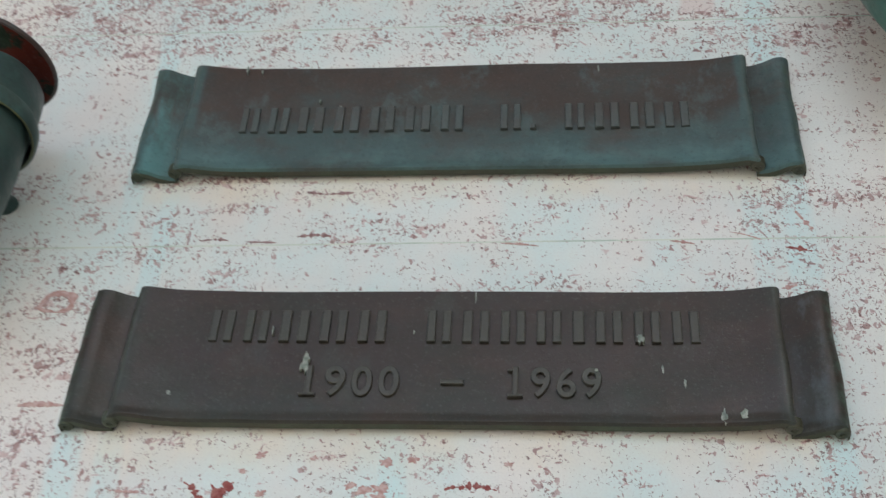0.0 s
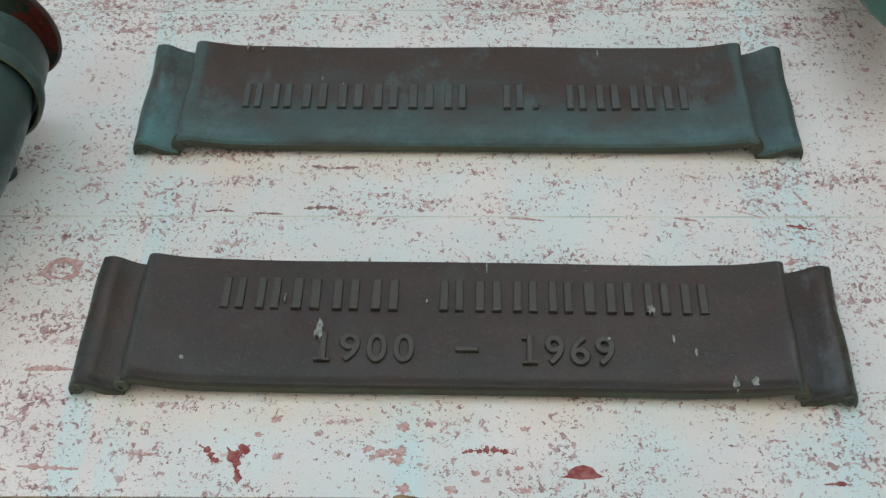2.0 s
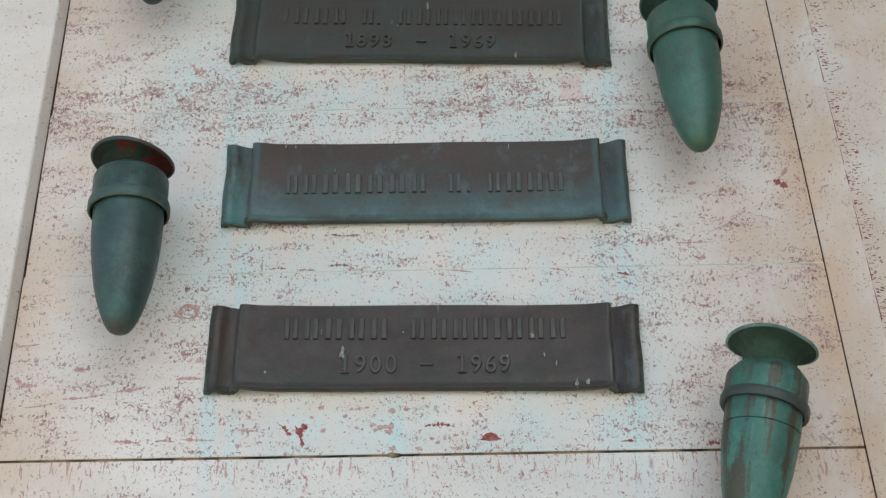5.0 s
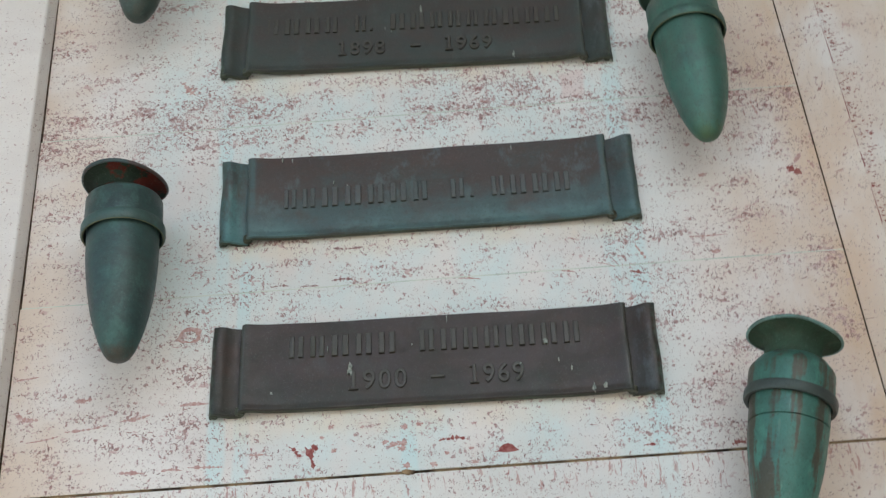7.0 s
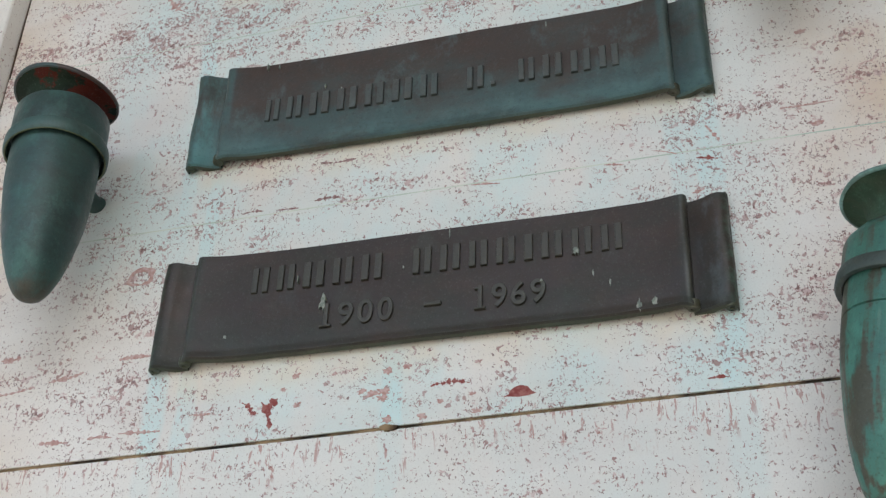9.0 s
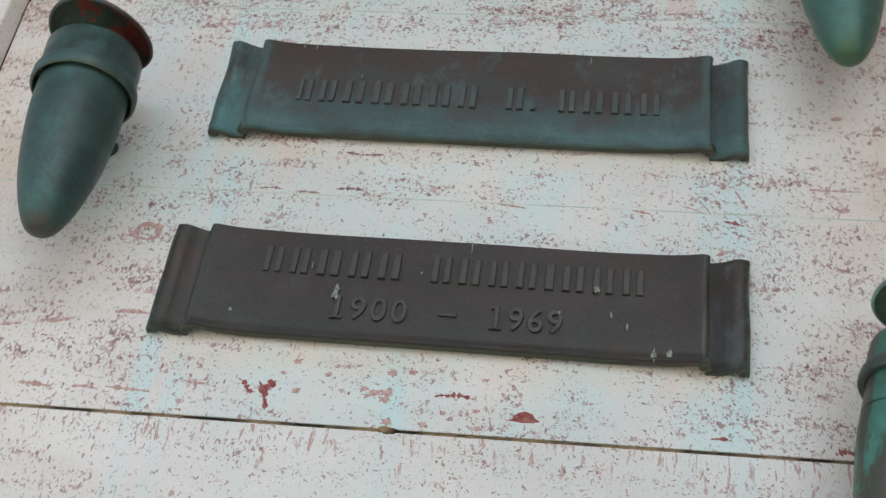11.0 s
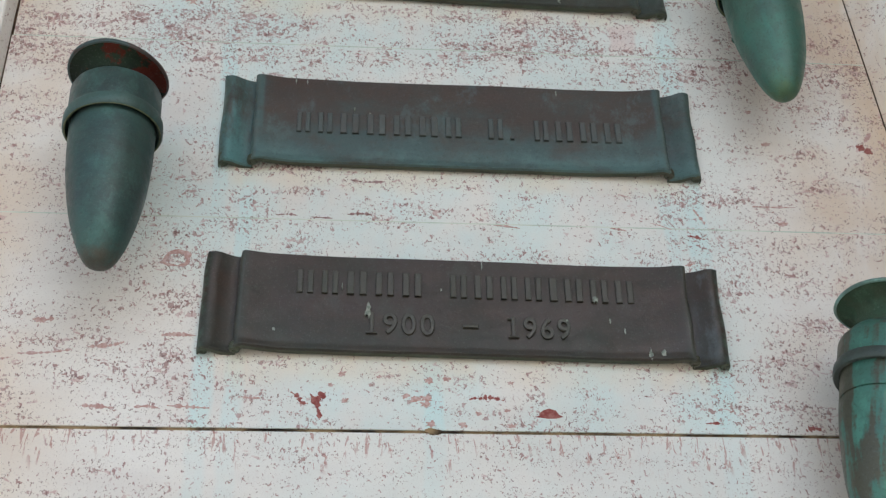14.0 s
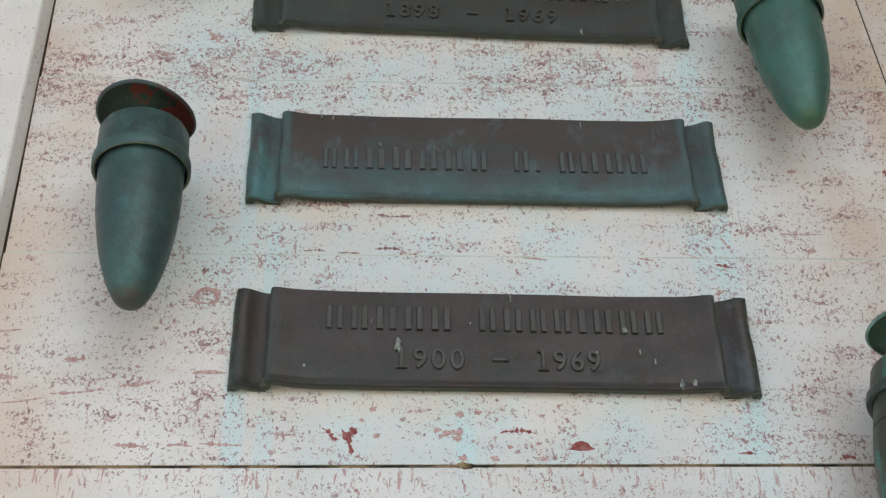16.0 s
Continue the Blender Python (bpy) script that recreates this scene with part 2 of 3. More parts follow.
def bronze(name, metal_tone, patina, amount, foot=0.0, streak=0.0, rust=0.0, speckle=0.25, grain=900.0, tip=None, side=0.0, copper=0.0, matt=0.0):
    """Weathered bronze: brown metal under blue-green patina, in the thing's own space."""
    n = Nodes(name)
    p = n.position(local=True)
    x, y, z = n.axes(p)
    w = n.stretch(p, (1.0, 1.0, 1.0), (len(name) * 0.37, 0.0, len(name) * 0.91))
    large = n.noise(n.stretch(w, (1.0, 1.0, 1.8)), 13.0, 7.0, 0.68)
    small = n.noise(w, 85.0, 4.0, 0.65)
    cover = n.math("MULTIPLY_ADD", large, 0.75, n.math("MULTIPLY", small, 0.25))
    if foot:
        # greener towards the edges where water runs off
        cover = n.math("ADD", cover, n.math("MULTIPLY", n.ramp(z, 0.01, -0.05), foot))
        cover = n.math("ADD", cover, n.math("MULTIPLY", n.ramp(n.math("ABSOLUTE", x), 0.19, 0.235), foot * 0.55))
        # brighter along the fold: edge patina, and its highlight put into the colour
        cover = n.math("ADD", cover, n.math("MULTIPLY", n.band(n.math("ABSOLUTE", x), 0.2125, 0.0015, 0.0050), foot * 0.7))
    cover = n.ramp(cover, 0.52 - amount * 0.4, 0.96 - amount * 0.4)
    colour = n.mix(cover, metal_tone, patina)
    worn = n.noise(n.stretch(w, (1.0, 1.0, 1.6), (2.3, 0.0, 5.1)), 19.0, 5.0, 0.6)
    colour = n.mix(n.math("MULTIPLY", n.ramp(worn, 0.46, 0.66), copper), colour, (0.072, 0.040, 0.030))
    pale = tuple(min(1.0, c * 1.7) for c in patina)
    colour = n.mix(n.math("MULTIPLY", n.ramp(n.noise(n.stretch(w, (1.0, 1.0, 0.6)), 32.0, 6.0, 0.72), 0.52, 0.68), speckle), colour, pale)
    if side:
        # bright verdigris down the end roll
        wash = n.math("MULTIPLY", n.ramp(x, -0.205, -0.238), n.ramp(n.noise(n.stretch(w, (1.0, 1.0, 0.35)), 48.0, 5.0, 0.7), 0.36, 0.66))
        colour = n.mix(n.math("MULTIPLY", wash, side), colour, (0.098, 0.245, 0.250))
        hem = n.math("MULTIPLY", n.ramp(n.math("MULTIPLY_ADD", small, 0.02, z), -0.018, -0.044), n.ramp(n.noise(n.stretch(w, (0.7, 1.0, 1.4)), 26.0, 5.0, 0.65), 0.36, 0.64))
        colour = n.mix(n.math("MULTIPLY", hem, side * 0.8), colour, (0.102, 0.195, 0.200))
    if foot:
        # greener crust along the outer ends
        crust = n.math("MULTIPLY", n.ramp(n.math("ABSOLUTE", x), 0.2425, 0.2495), n.ramp(n.noise(w, 95.0, 4.0, 0.7), 0.40, 0.62))
        colour = n.mix(n.math("MULTIPLY", crust, 0.8), colour, (0.066, 0.105, 0.082))
        # rubbed arris of the fold, with its highlight put into the colour
        arris = n.math("MULTIPLY", n.band(n.math("ABSOLUTE", x), 0.2150, 0.0012, 0.0020), n.ramp(n.noise(n.stretch(w, (1.0, 1.0, 0.4)), 40.0, 4.0, 0.65), 0.30, 0.60, 0.35, 0.9))
        colour = n.mix(n.math("MULTIPLY", arris, 0.42), colour, (0.098, 0.112, 0.100))
        # bluish rubbed bloom on the standing roll
        bloom = n.math("MULTIPLY", n.band(x, 0.233, 0.004, 0.010), n.ramp(n.noise(n.stretch(w, (1.0, 1.0, 0.5)), 38.0, 5.0, 0.68), 0.46, 0.64))
        colour = n.mix(n.math("MULTIPLY", bloom, 0.6), colour, (0.105, 0.120, 0.128))
    if tip:
        colour = n.mix(n.math("MULTIPLY", n.ramp(n.math("MULTIPLY_ADD", small, 0.05, z), 0.048, 0.020), 0.75), colour, tip)
    if streak:
        lines = n.noise(n.stretch(w, (1.0, 1.0, 0.06)), 58.0, 3.0, 0.6)
        ragged = n.noise(w, 45.0, 4.0, 0.7)
        lines = n.math("MULTIPLY_ADD", n.ramp(x, 0.016, -0.030), 0.11, n.math("SUBTRACT", lines, 0.05))
        brown = n.ramp(n.math("MULTIPLY_ADD", lines, 0.72, n.math("MULTIPLY", ragged, 0.28)), 0.505, 0.585)
        chalk = n.ramp(n.noise(n.stretch(w, (1.0, 1.0, 0.12), (1.7, 0.0, 0.6)), 120.0, 4.0, 0.65), 0.60, 0.70)
        colour = n.mix(n.math("MULTIPLY", chalk, streak * 0.35), colour, (0.17, 0.26, 0.21))
        colour = n.mix(n.math("MULTIPLY", brown, streak), colour, (0.072, 0.066, 0.046))
    if rust:
        spots = n.ramp(n.math("MULTIPLY_ADD", n.ramp(x, -0.010, 0.044), 0.17, n.noise(w, 44.0, 5.0, 0.66)), 0.55, 0.62)
        colour = n.mix(n.math("MULTIPLY", spots, rust), colour, (0.082, 0.016, 0.011))
    dust = n.ramp(n.noise(w, 520.0, 3.0, 0.6), 0.56, 0.72)
    colour = n.mix(n.math("MULTIPLY", dust, 0.10), colour, (0.26, 0.30, 0.27))
    dark = n.ramp(n.noise(w, 360.0, 4.0, 0.65), 0.54, 0.68)
    colour = n.mix(n.math("MULTIPLY", dark, 0.30), colour, (0.022, 0.024, 0.021))
    n.bump(n.math("MULTIPLY_ADD", n.noise(w, grain, 2.0), 0.35, n.math("MULTIPLY_ADD", n.noise(w, 210.0, 3.0), 0.6, small)), 0.38, 0.0009)
    return n.finish(colour, n.ramp(n.math("MULTIPLY_ADD", small, 0.5, n.math("MULTIPLY", large, 0.5)), 0.35, 0.65, 0.32 + 0.4 * matt, 0.60 + 0.3 * matt), 0.22 * (1.0 - matt), 0.48 - 0.33 * matt)


def plain(name, colour_a, colour_b, scale, rough, relief=0.0005):
    n = Nodes(name)
    p = n.position()
    f = n.noise(p, scale, 4.0, 0.6)
    n.bump(n.noise(p, scale * 6.0, 3.0), 0.4, relief)
    return n.finish(n.mix(n.ramp(f, 0.35, 0.65), colour_a, colour_b), rough, 0.0, 0.3)


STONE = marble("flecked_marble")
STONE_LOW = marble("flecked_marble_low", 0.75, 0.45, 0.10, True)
STONE_SIDE = marble("flecked_marble_side", 0.36, 0.0, 0.0, False, 0.1)
STONE_SPLAY = marble("flecked_marble_cream", 0.55, 0.0, -0.1, False, 0.55)
STONE_RED = marble("flecked_marble_red", 0.70, 0.0, 0.10, False, 0.35)
MORTAR = plain("mortar", (0.016, 0.011, 0.008), (0.30, 0.21, 0.12), 24.0, 0.9)
JOINT_DARK = plain("dark_joint", (0.030, 0.019, 0.012), (0.095, 0.058, 0.034), 60.0, 0.9)
GROUT = plain("grout", (0.42, 0.50, 0.43), (0.62, 0.65, 0.57), 22.0, 0.85)
PAVING = plain("paving", (0.26, 0.243, 0.215), (0.34, 0.318, 0.29), 6.0, 0.85, 0.002)
RED_STONE = plain("red_inclusion", (0.22, 0.045, 0.042), (0.33, 0.13, 0.115), 220.0, 0.6)
MAUVE_STONE = plain("mauve_inclusion", (0.21, 0.115, 0.112), (0.36, 0.235, 0.225), 260.0, 0.6)
PINK_STONE = plain("pink_inclusion", (0.41, 0.23, 0.21), (0.56, 0.41, 0.385), 220.0, 0.6)
CHALK = plain("chalky_deposit", (0.15, 0.18, 0.155), (0.33, 0.35, 0.31), 260.0, 0.8)
BRONZE_DARK = bronze("brown_bronze", (0.041, 0.028, 0.023), (0.035, 0.040, 0.034), 0.34, 0.12, 0.0, 0.0, 0.28, 900.0, None, 0.0, 0.28)
BRONZE_MID = bronze("grey_green_bronze", (0.050, 0.040, 0.035), (0.046, 0.062, 0.056), 0.46, 0.14, 0.0, 0.0, 0.28, 900.0, None, 0.0, 0.22)
BRONZE_TEAL = bronze("teal_bronze", (0.056, 0.042, 0.036), (0.060, 0.096, 0.096), 0.20, 0.40, 0.0, 0.0, 0.42, 900.0, None, 0.75, 0.45)
LETTER_DARK = bronze("raised_dark_bronze", (0.058, 0.050, 0.042), (0.060, 0.063, 0.052), 0.6, 0.0, 0.0, 0.0, 0.25)
LETTER_TEAL = bronze("raised_grey_bronze", (0.078, 0.072, 0.066), (0.074, 0.094, 0.092), 0.6, 0.0, 0.0, 0.0, 0.3)
EDGE_GREEN = bronze("green_edge", (0.060, 0.052, 0.034), (0.056, 0.080, 0.052), 0.5, 0.0, 0.0, 0.0, 0.3)
VASE_BLUE = bronze("blue_green_patina", (0.028, 0.046, 0.048), (0.052, 0.118, 0.108), 0.50, 0.0, 0.0, 0.0, 0.34, 700.0, (0.070, 0.058, 0.042), 0.0, 0.12)
VASE_DARK = bronze("dark_patina", (0.036, 0.044, 0.038), (0.050, 0.082, 0.072), 0.50, 0.0, 0.35, 0.0, 0.18)
VASE_GREEN = bronze("green_patina", (0.054, 0.112, 0.092), (0.066, 0.184, 0.146), 0.62, 0.0, 0.16, 0.0, 0.22, 700.0, (0.075, 0.135, 0.062), 0.0, 0.22)
VASE_STREAKED = bronze("streaked_patina", (0.048, 0.116, 0.096), (0.068, 0.208, 0.168), 0.62, 0.0, 0.95, 0.0, 0.40)
# lip metal and rust, darkened for the shade under the rim
LIP_RUST = bronze("rusty_lip", (0.010, 0.014, 0.011), (0.024, 0.042, 0.026), 0.5, 0.0, 0.0, 0.95, 0.05, matt=1.0)
LIP_GREEN = bronze("green_lip", (0.020, 0.038, 0.028), (0.034, 0.078, 0.054), 0.5, 0.0, 0.0, 0.0, 0.1, matt=1.0)
LIP_PALE = bronze("dull_green_lip", (0.030, 0.052, 0.034), (0.060, 0.118, 0.076), 0.5, 0.0, 0.2, 0.0, 0.3, matt=1.0)
# lit top edge of the tilted vase's rim, put into the colour
RIM_PALE = bronze("pale_rim", (0.10, 0.19, 0.17), (0.17, 0.30, 0.28), 0.6, 0.0, 0.3, 0.0, 0.4)
RIM_BLUE = bronze("grey_blue_rim", (0.040, 0.058, 0.056), (0.058, 0.098, 0.098), 0.5, 0.0, 0.0, 0.5, 0.2)
EDGE_PALE = bronze("pale_green_edge", (0.10, 0.115, 0.062), (0.17, 0.185, 0.10), 0.6)
RING_BLUE = bronze("blue_green_ring", (0.046, 0.070, 0.066), (0.056, 0.118, 0.110), 0.56, 0.0, 0.0, 0.0, 0.35)
RING_GREEN = bronze("green_ring", (0.046, 0.092, 0.074), (0.056, 0.140, 0.112), 0.6, 0.0, 0.16, 0.0, 0.3)
RING_DARK = bronze("dark_ring", (0.052, 0.060, 0.056), (0.055, 0.085, 0.078), 0.5, 0.0, 0.0, 0.0, 0.1)


# ---- mesh helpers ----
def link_mesh(name, bm, material, parent=None, label="", smooth=False):
    mesh = bpy.data.meshes.new(name)
    bmesh.ops.recalc_face_normals(bm, faces=bm.faces)
    bm.to_mesh(mesh)
    bm.free()
    mesh.materials.append(material)
    if smooth:
        for f in mesh.polygons:
            f.use_smooth = True
        mesh.set_sharp_from_angle(angle=radians(38))
    ob = new(name, mesh)
    if parent is not None:
        ob.parent = parent
    return tagged(ob, label)


def part(name, bm, material, parent, label="", smooth=False):
    return link_mesh(name, bm, material, parent, label, smooth)


def prism(outline, y_front, y_back, bevel=0.0):
    """An upright slab with the outline (x, z) between two depths."""
    bm = bmesh.new()
    front = [bm.verts.new((px, y_front, pz)) for px, pz in outline]
    back = [bm.verts.new((px, y_back, pz)) for px, pz in outline]
    k = len(outline)
    bm.faces.new(front)
    bm.faces.new(list(reversed(back)))
    for i in range(k):
        j = (i + 1) % k
        bm.faces.new((front[j], front[i], back[i], back[j]))
    if bevel:
        rim = [e for e in bm.edges if e.verts[0].co.y == e.verts[1].co.y == y_front or abs(e.verts[0].co.y + e.verts[1].co.y - 2 * y_front) < 1e-7]
        bmesh.ops.bevel(bm, geom=rim, offset=bevel, segments=2, affect="EDGES", profile=0.6)
    return bm


def box_outline(x0, x1, z0, z1):
    return [(x0, z0), (x1, z0), (x1, z1), (x0, z1)]


def lathe(profile, around=40, cap_top=False, cap_foot=False, size=1.0):
    """A turned form about z from (radius, height) pairs."""
    bm = bmesh.new()
    rings = []
    for r, h in ((r * size, h * size) for r, h in profile):
        rings.append([bm.verts.new((r * math.cos(2 * math.pi * i / around), r * math.sin(2 * math.pi * i / around), h)) for i in range(around)])
    for a, b in zip(rings, rings[1:]):
        for i in range(around):
            j = (i + 1) % around
            bm.faces.new((a[i], a[j], b[j], b[i]))
    if cap_top:
        bm.faces.new(rings[0])
    if cap_foot:
        bm.faces.new(rings[-1])
    return bm


def dent(bm, amount, scale, seed):
    """Slight unevenness of a cast surface."""
    for v in bm.verts:
        q = v.co * scale + Vector((seed, seed * 1.7, seed * 0.6))
        v.co += Vector(noise.noise_vector(q)) * amount
    return bm


def bent(bm, slope):
    """A lip bent down to one side, more towards its edge."""
    for v in bm.verts:
        rise = max(0.0, min(1.0, (math.hypot(v.co.x, v.co.y) - 0.030) / 0.016))
        v.co.z -= slope * v.co.x * rise + 0.0022 * rise * math.cos(2.0 * math.atan2(v.co.y, v.co.x) + 0.6)
    return bm


# ---- ground and wall ----
bm = bmesh.new()
bmesh.ops.create_grid(bm, x_segments=1, y_segments=1, size=400.0)
tagged(link_mesh("ground", bm, PAVING), "pale paved ground in front of the wall", "ground", kind="structure")

wall = tagged(link_mesh("wall", prism(box_outline(-3.0, 3.0, 0.0, 4.6), 0.045, 0.60), STONE_SIDE),
              "white marble wall faced with flecked stone slabs", "wall", kind="structure")


# unseen ceiling, added to keep high sky and sun off the wall
bm = prism(box_outline(-6.0, 6.0, 4.6, 4.85), -3.6, 0.60)
tagged(link_mesh("ceiling", bm, PAVING), "added pale slab, unseen, that shades the wall from above", "ceiling", kind="structure")


# wall out of view, added so that more light comes from the left
bm = bmesh.new()
bmesh.ops.create_cube(bm, size=1.0, matrix=Matrix.Translation((2.3, -1.8, 2.3)) @ Matrix.Diagonal((0.3, 3.6, 4.6, 1.0)))
tagged(link_mesh("added_wall_east", bm, PAVING), "added plain pale wall, unseen, that blocks light from the right", "wall", kind="structure")


def right_edge(z):
    """The slabs' edge along the right-hand pilaster, which leans a little."""
    return 0.4880 - (z - 1.93) * 0.0370


def slab(z0, z1, material, label="", bevel=0.0012):
    outline = [(-0.4800, z0), (right_edge(z0), z0), (right_edge(z1), z1), (-0.4815, z1)]
    return part("panel", prism(outline, 0.0, 0.047, bevel), material, wall, label)


JOINT, SEAMS = 1.9265, (2.1615, 2.4010, 2.6420)
slab(0.62, JOINT - 0.0018, STONE_LOW, "white marble slab below an open joint", 0.0005)
slab(0.0, 0.616, STONE_LOW)
levels = [JOINT + 0.0014, *SEAMS, 4.6]
for low, high in zip(levels, levels[1:]):
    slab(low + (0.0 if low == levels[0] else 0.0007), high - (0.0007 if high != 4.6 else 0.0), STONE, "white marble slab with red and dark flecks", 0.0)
for z in SEAMS:
    part("grout_line", prism(box_outline(-0.480, right_edge(z), z - (0.0014 if z == SEAMS[0] else 0.0008), z + (0.0014 if z == SEAMS[0] else 0.0008)), 0.0001, 0.046), GROUT, wall, "pale greenish filled seam")
part("mortar_line", prism(box_outline(-0.480, right_edge(JOINT), JOINT - 0.0035, JOINT + 0.0035), 0.0016, 0.0465), MORTAR, wall, "dark recessed joint with crumbling mortar")

# left pilaster, with a squared return, and the wall beyond it
bm = bmesh.new()
plan = [(-0.4830, 0.047), (-0.4830, -0.001), (-0.4885, -0.0180), (-0.4905, -0.0195), (-0.5755, -0.0195), (-0.578, -0.0170), (-0.578, 0.047)]
low = [bm.verts.new((px, py, 0.0)) for px, py in plan]
high = [bm.verts.new((px, py, 4.6)) for px, py in plan]
for i in range(len(plan)):
    j = (i + 1) % len(plan)
    bm.faces.new((low[i], low[j], high[j], high[i]))
bm.faces.new(low)
bm.faces.new(high)
part("pilaster", bm, STONE_SIDE, wall, "pale marble pilaster standing proud")
part("panel", prism(box_outline(-1.9, -0.5805, 0.0, 4.6), -0.004, 0.047, 0.0012), STONE_RED, wall, "brownish marble slab beyond the pilaster")

# right pilaster, with a splayed return
bm = bmesh.new()
plan = [(0.0020, 0.047), (0.0020, 0.0), (0.0400, -0.0225), (0.0425, -0.0240), (1.2, -0.0240), (1.2, 0.047)]
low = [bm.verts.new((right_edge(0.0) + px, py, 0.0)) for px, py in plan]
high = [bm.verts.new((right_edge(4.6) + px, py, 4.6)) for px, py in plan]
for i in range(len(plan)):
    j = (i + 1) % len(plan)
    bm.faces.new((low[i], low[j], high[j], high[i]))
bm.faces.new(low)
bm.faces.new(high)
part("pilaster", bm, STONE_SPLAY, wall, "marble pilaster with a splayed edge")
# dark upright joints beside both pilasters
part("joint_line", prism([(right_edge(0.0) + 0.0002, 0.0), (right_edge(0.0) + 0.0018, 0.0), (right_edge(4.6) + 0.0018, 4.6), (right_edge(4.6) + 0.0002, 4.6)], 0.0003, 0.0465), JOINT_DARK, wall, "dark open joint beside the pilaster")
part("joint_line", prism([(-0.4834, 0.0), (-0.4806, 0.0), (-0.4821, 4.6), (-0.4834, 4.6)], 0.0006, 0.0465), JOINT_DARK, wall, "dark open joint beside the pilaster")


# ---- bronze plaques ----
FACE = -0.0103   # how far the plaques' faces stand off the wall


def plaque_profile(half):
    """The scroll's section from its left end to the middle: (x, y) with y towards the viewer negative."""
    left = [(-half, -0.0010), (-half - 0.0012, -0.0060), (-half + 0.0010, -0.0108), (-half + 0.0060, -0.0130), (-half + 0.0120, -0.0118),
            (-half + 0.0190, -0.0080), (-half + 0.0270, -0.0050), (-half + 0.0332, -0.0046), (-half + 0.0336, -0.0075), (-half + 0.0322, -0.0115), (-half + 0.0330, -0.0150),
            (-half + 0.0362, -0.0167), (-half + 0.0415, -0.0162), (-half + 0.0530, -0.0138), (-half + 0.0680, -0.0118), (-half + 0.0950, -0.0107), (-half + 0.14, FACE)]
    return left + [(-px, py) for px, py in reversed(left)]


def smooth_line(points, cuts):
    """A rounded line through the points."""
    out = []
    for i in range(len(points) - 1):
        p0, p1, p2, p3 = (points[max(0, min(len(points) - 1, i + k))] for k in (-1, 0, 1, 2))
        for c in range(cuts):
            t = c / cuts
            out.append(tuple(0.5 * (2 * b + (c2 - a) * t + (2 * a - 5 * b + 4 * c2 - d) * t * t + (3 * b - a - 3 * c2 + d) * t ** 3) for a, b, c2, d in zip(p0, p1, p2, p3)))
    out.append(points[-1])
    return out


def plaque_sheet(half, height, seed):
    """A bent ribbon of cast bronze; its upper and lower edges take the second material."""
    line = smooth_line(plaque_profile(half), 3)
    steps = [0.0, 0.012, 0.028, 0.05, 0.09, 0.16, 0.25, 0.35, 0.45, 0.55, 0.65, 0.75, 0.84, 0.91, 0.95, 0.975, 0.99, 1.0]
    bm = bmesh.new()
    grid = []
    for t in steps:
        row = []
        for px, py in line:
            z = (t - 0.5) * height
            z += 0.0014 * noise.noise(Vector((px * 16.0, seed, 3.0 if t > 0.5 else 9.0))) * (2 * t - 1)
            edge = min(t, 1 - t) * height
            lip = 0.0016 if edge < 0.0001 else (-0.0009 if 0.0001 < edge < 0.0040 and t < 0.5 else 0.0)
            # the rolled ends hang a little lower
            z -= 0.0022 * (1 - t) * max(0.0, min(1.0, (abs(px) - half + 0.042) / 0.008))
            wave = 0.0010 * noise.noise(Vector((px * 20.0, z * 25.0, seed + 5.0)))
            sway = 0.0022 * noise.noise(Vector((7.0 if px > 0 else -7.0, z * 24.0, seed))) * min(1.0, abs(px) / half * 1.1)
            row.append(bm.verts.new((px + sway, min(-0.0015, py + lip + wave) if abs(px) < half - 0.001 else py, z)))
        grid.append(row)
    for a, b in zip(grid, grid[1:]):
        for i in range(len(line) - 1):
            bm.faces.new((a[i], a[i + 1], b[i + 1], b[i]))
    # the ribbon's thickness, hollow behind the middle
    backs = []
    for row in (grid[0], grid[-1]):
        back = [bm.verts.new((v.co.x, min(v.co.y + 0.0056, 0.0006), v.co.z)) for v in row]
        backs.append(back)
        for i in range(len(line) - 1):
            bm.faces.new((row[i], row[i + 1], back[i + 1], back[i])).material_index = 1
    for i in range(len(line) - 1):
        bm.faces.new((backs[0][i], backs[0][i + 1], backs[1][i + 1], backs[1][i]))
    for k in (0, -1):
        side = [row[k] for row in grid]
        bm.faces.new([*side, backs[1][k], backs[0][k]])
    return bm


def curl(x, y, r, low, high, seed):
    """The rounded end of a rolled edge, standing upright behind the face."""
    bm = lathe([(r * 0.72, high), (r, high - 0.0015), (r, low + 0.0018), (r * 0.86, low + 0.0004), (r * 0.60, low), (r * 0.38, low + 0.0003), (r * 0.28, low + 0.0012), (r * 0.10, low + 0.0014)], 16, True, True)
    dent(bm, 0.0005, 60.0, seed)
    for v in bm.verts:
        v.co += Vector((x, y, 0.0))
    return bm


def raised_bar(x0, x1, z0, z1, y, rise):
    bm = prism(box_outline(x0, x1, z0, z1), y - rise, y + 0.002, 0.0011)
    return bm


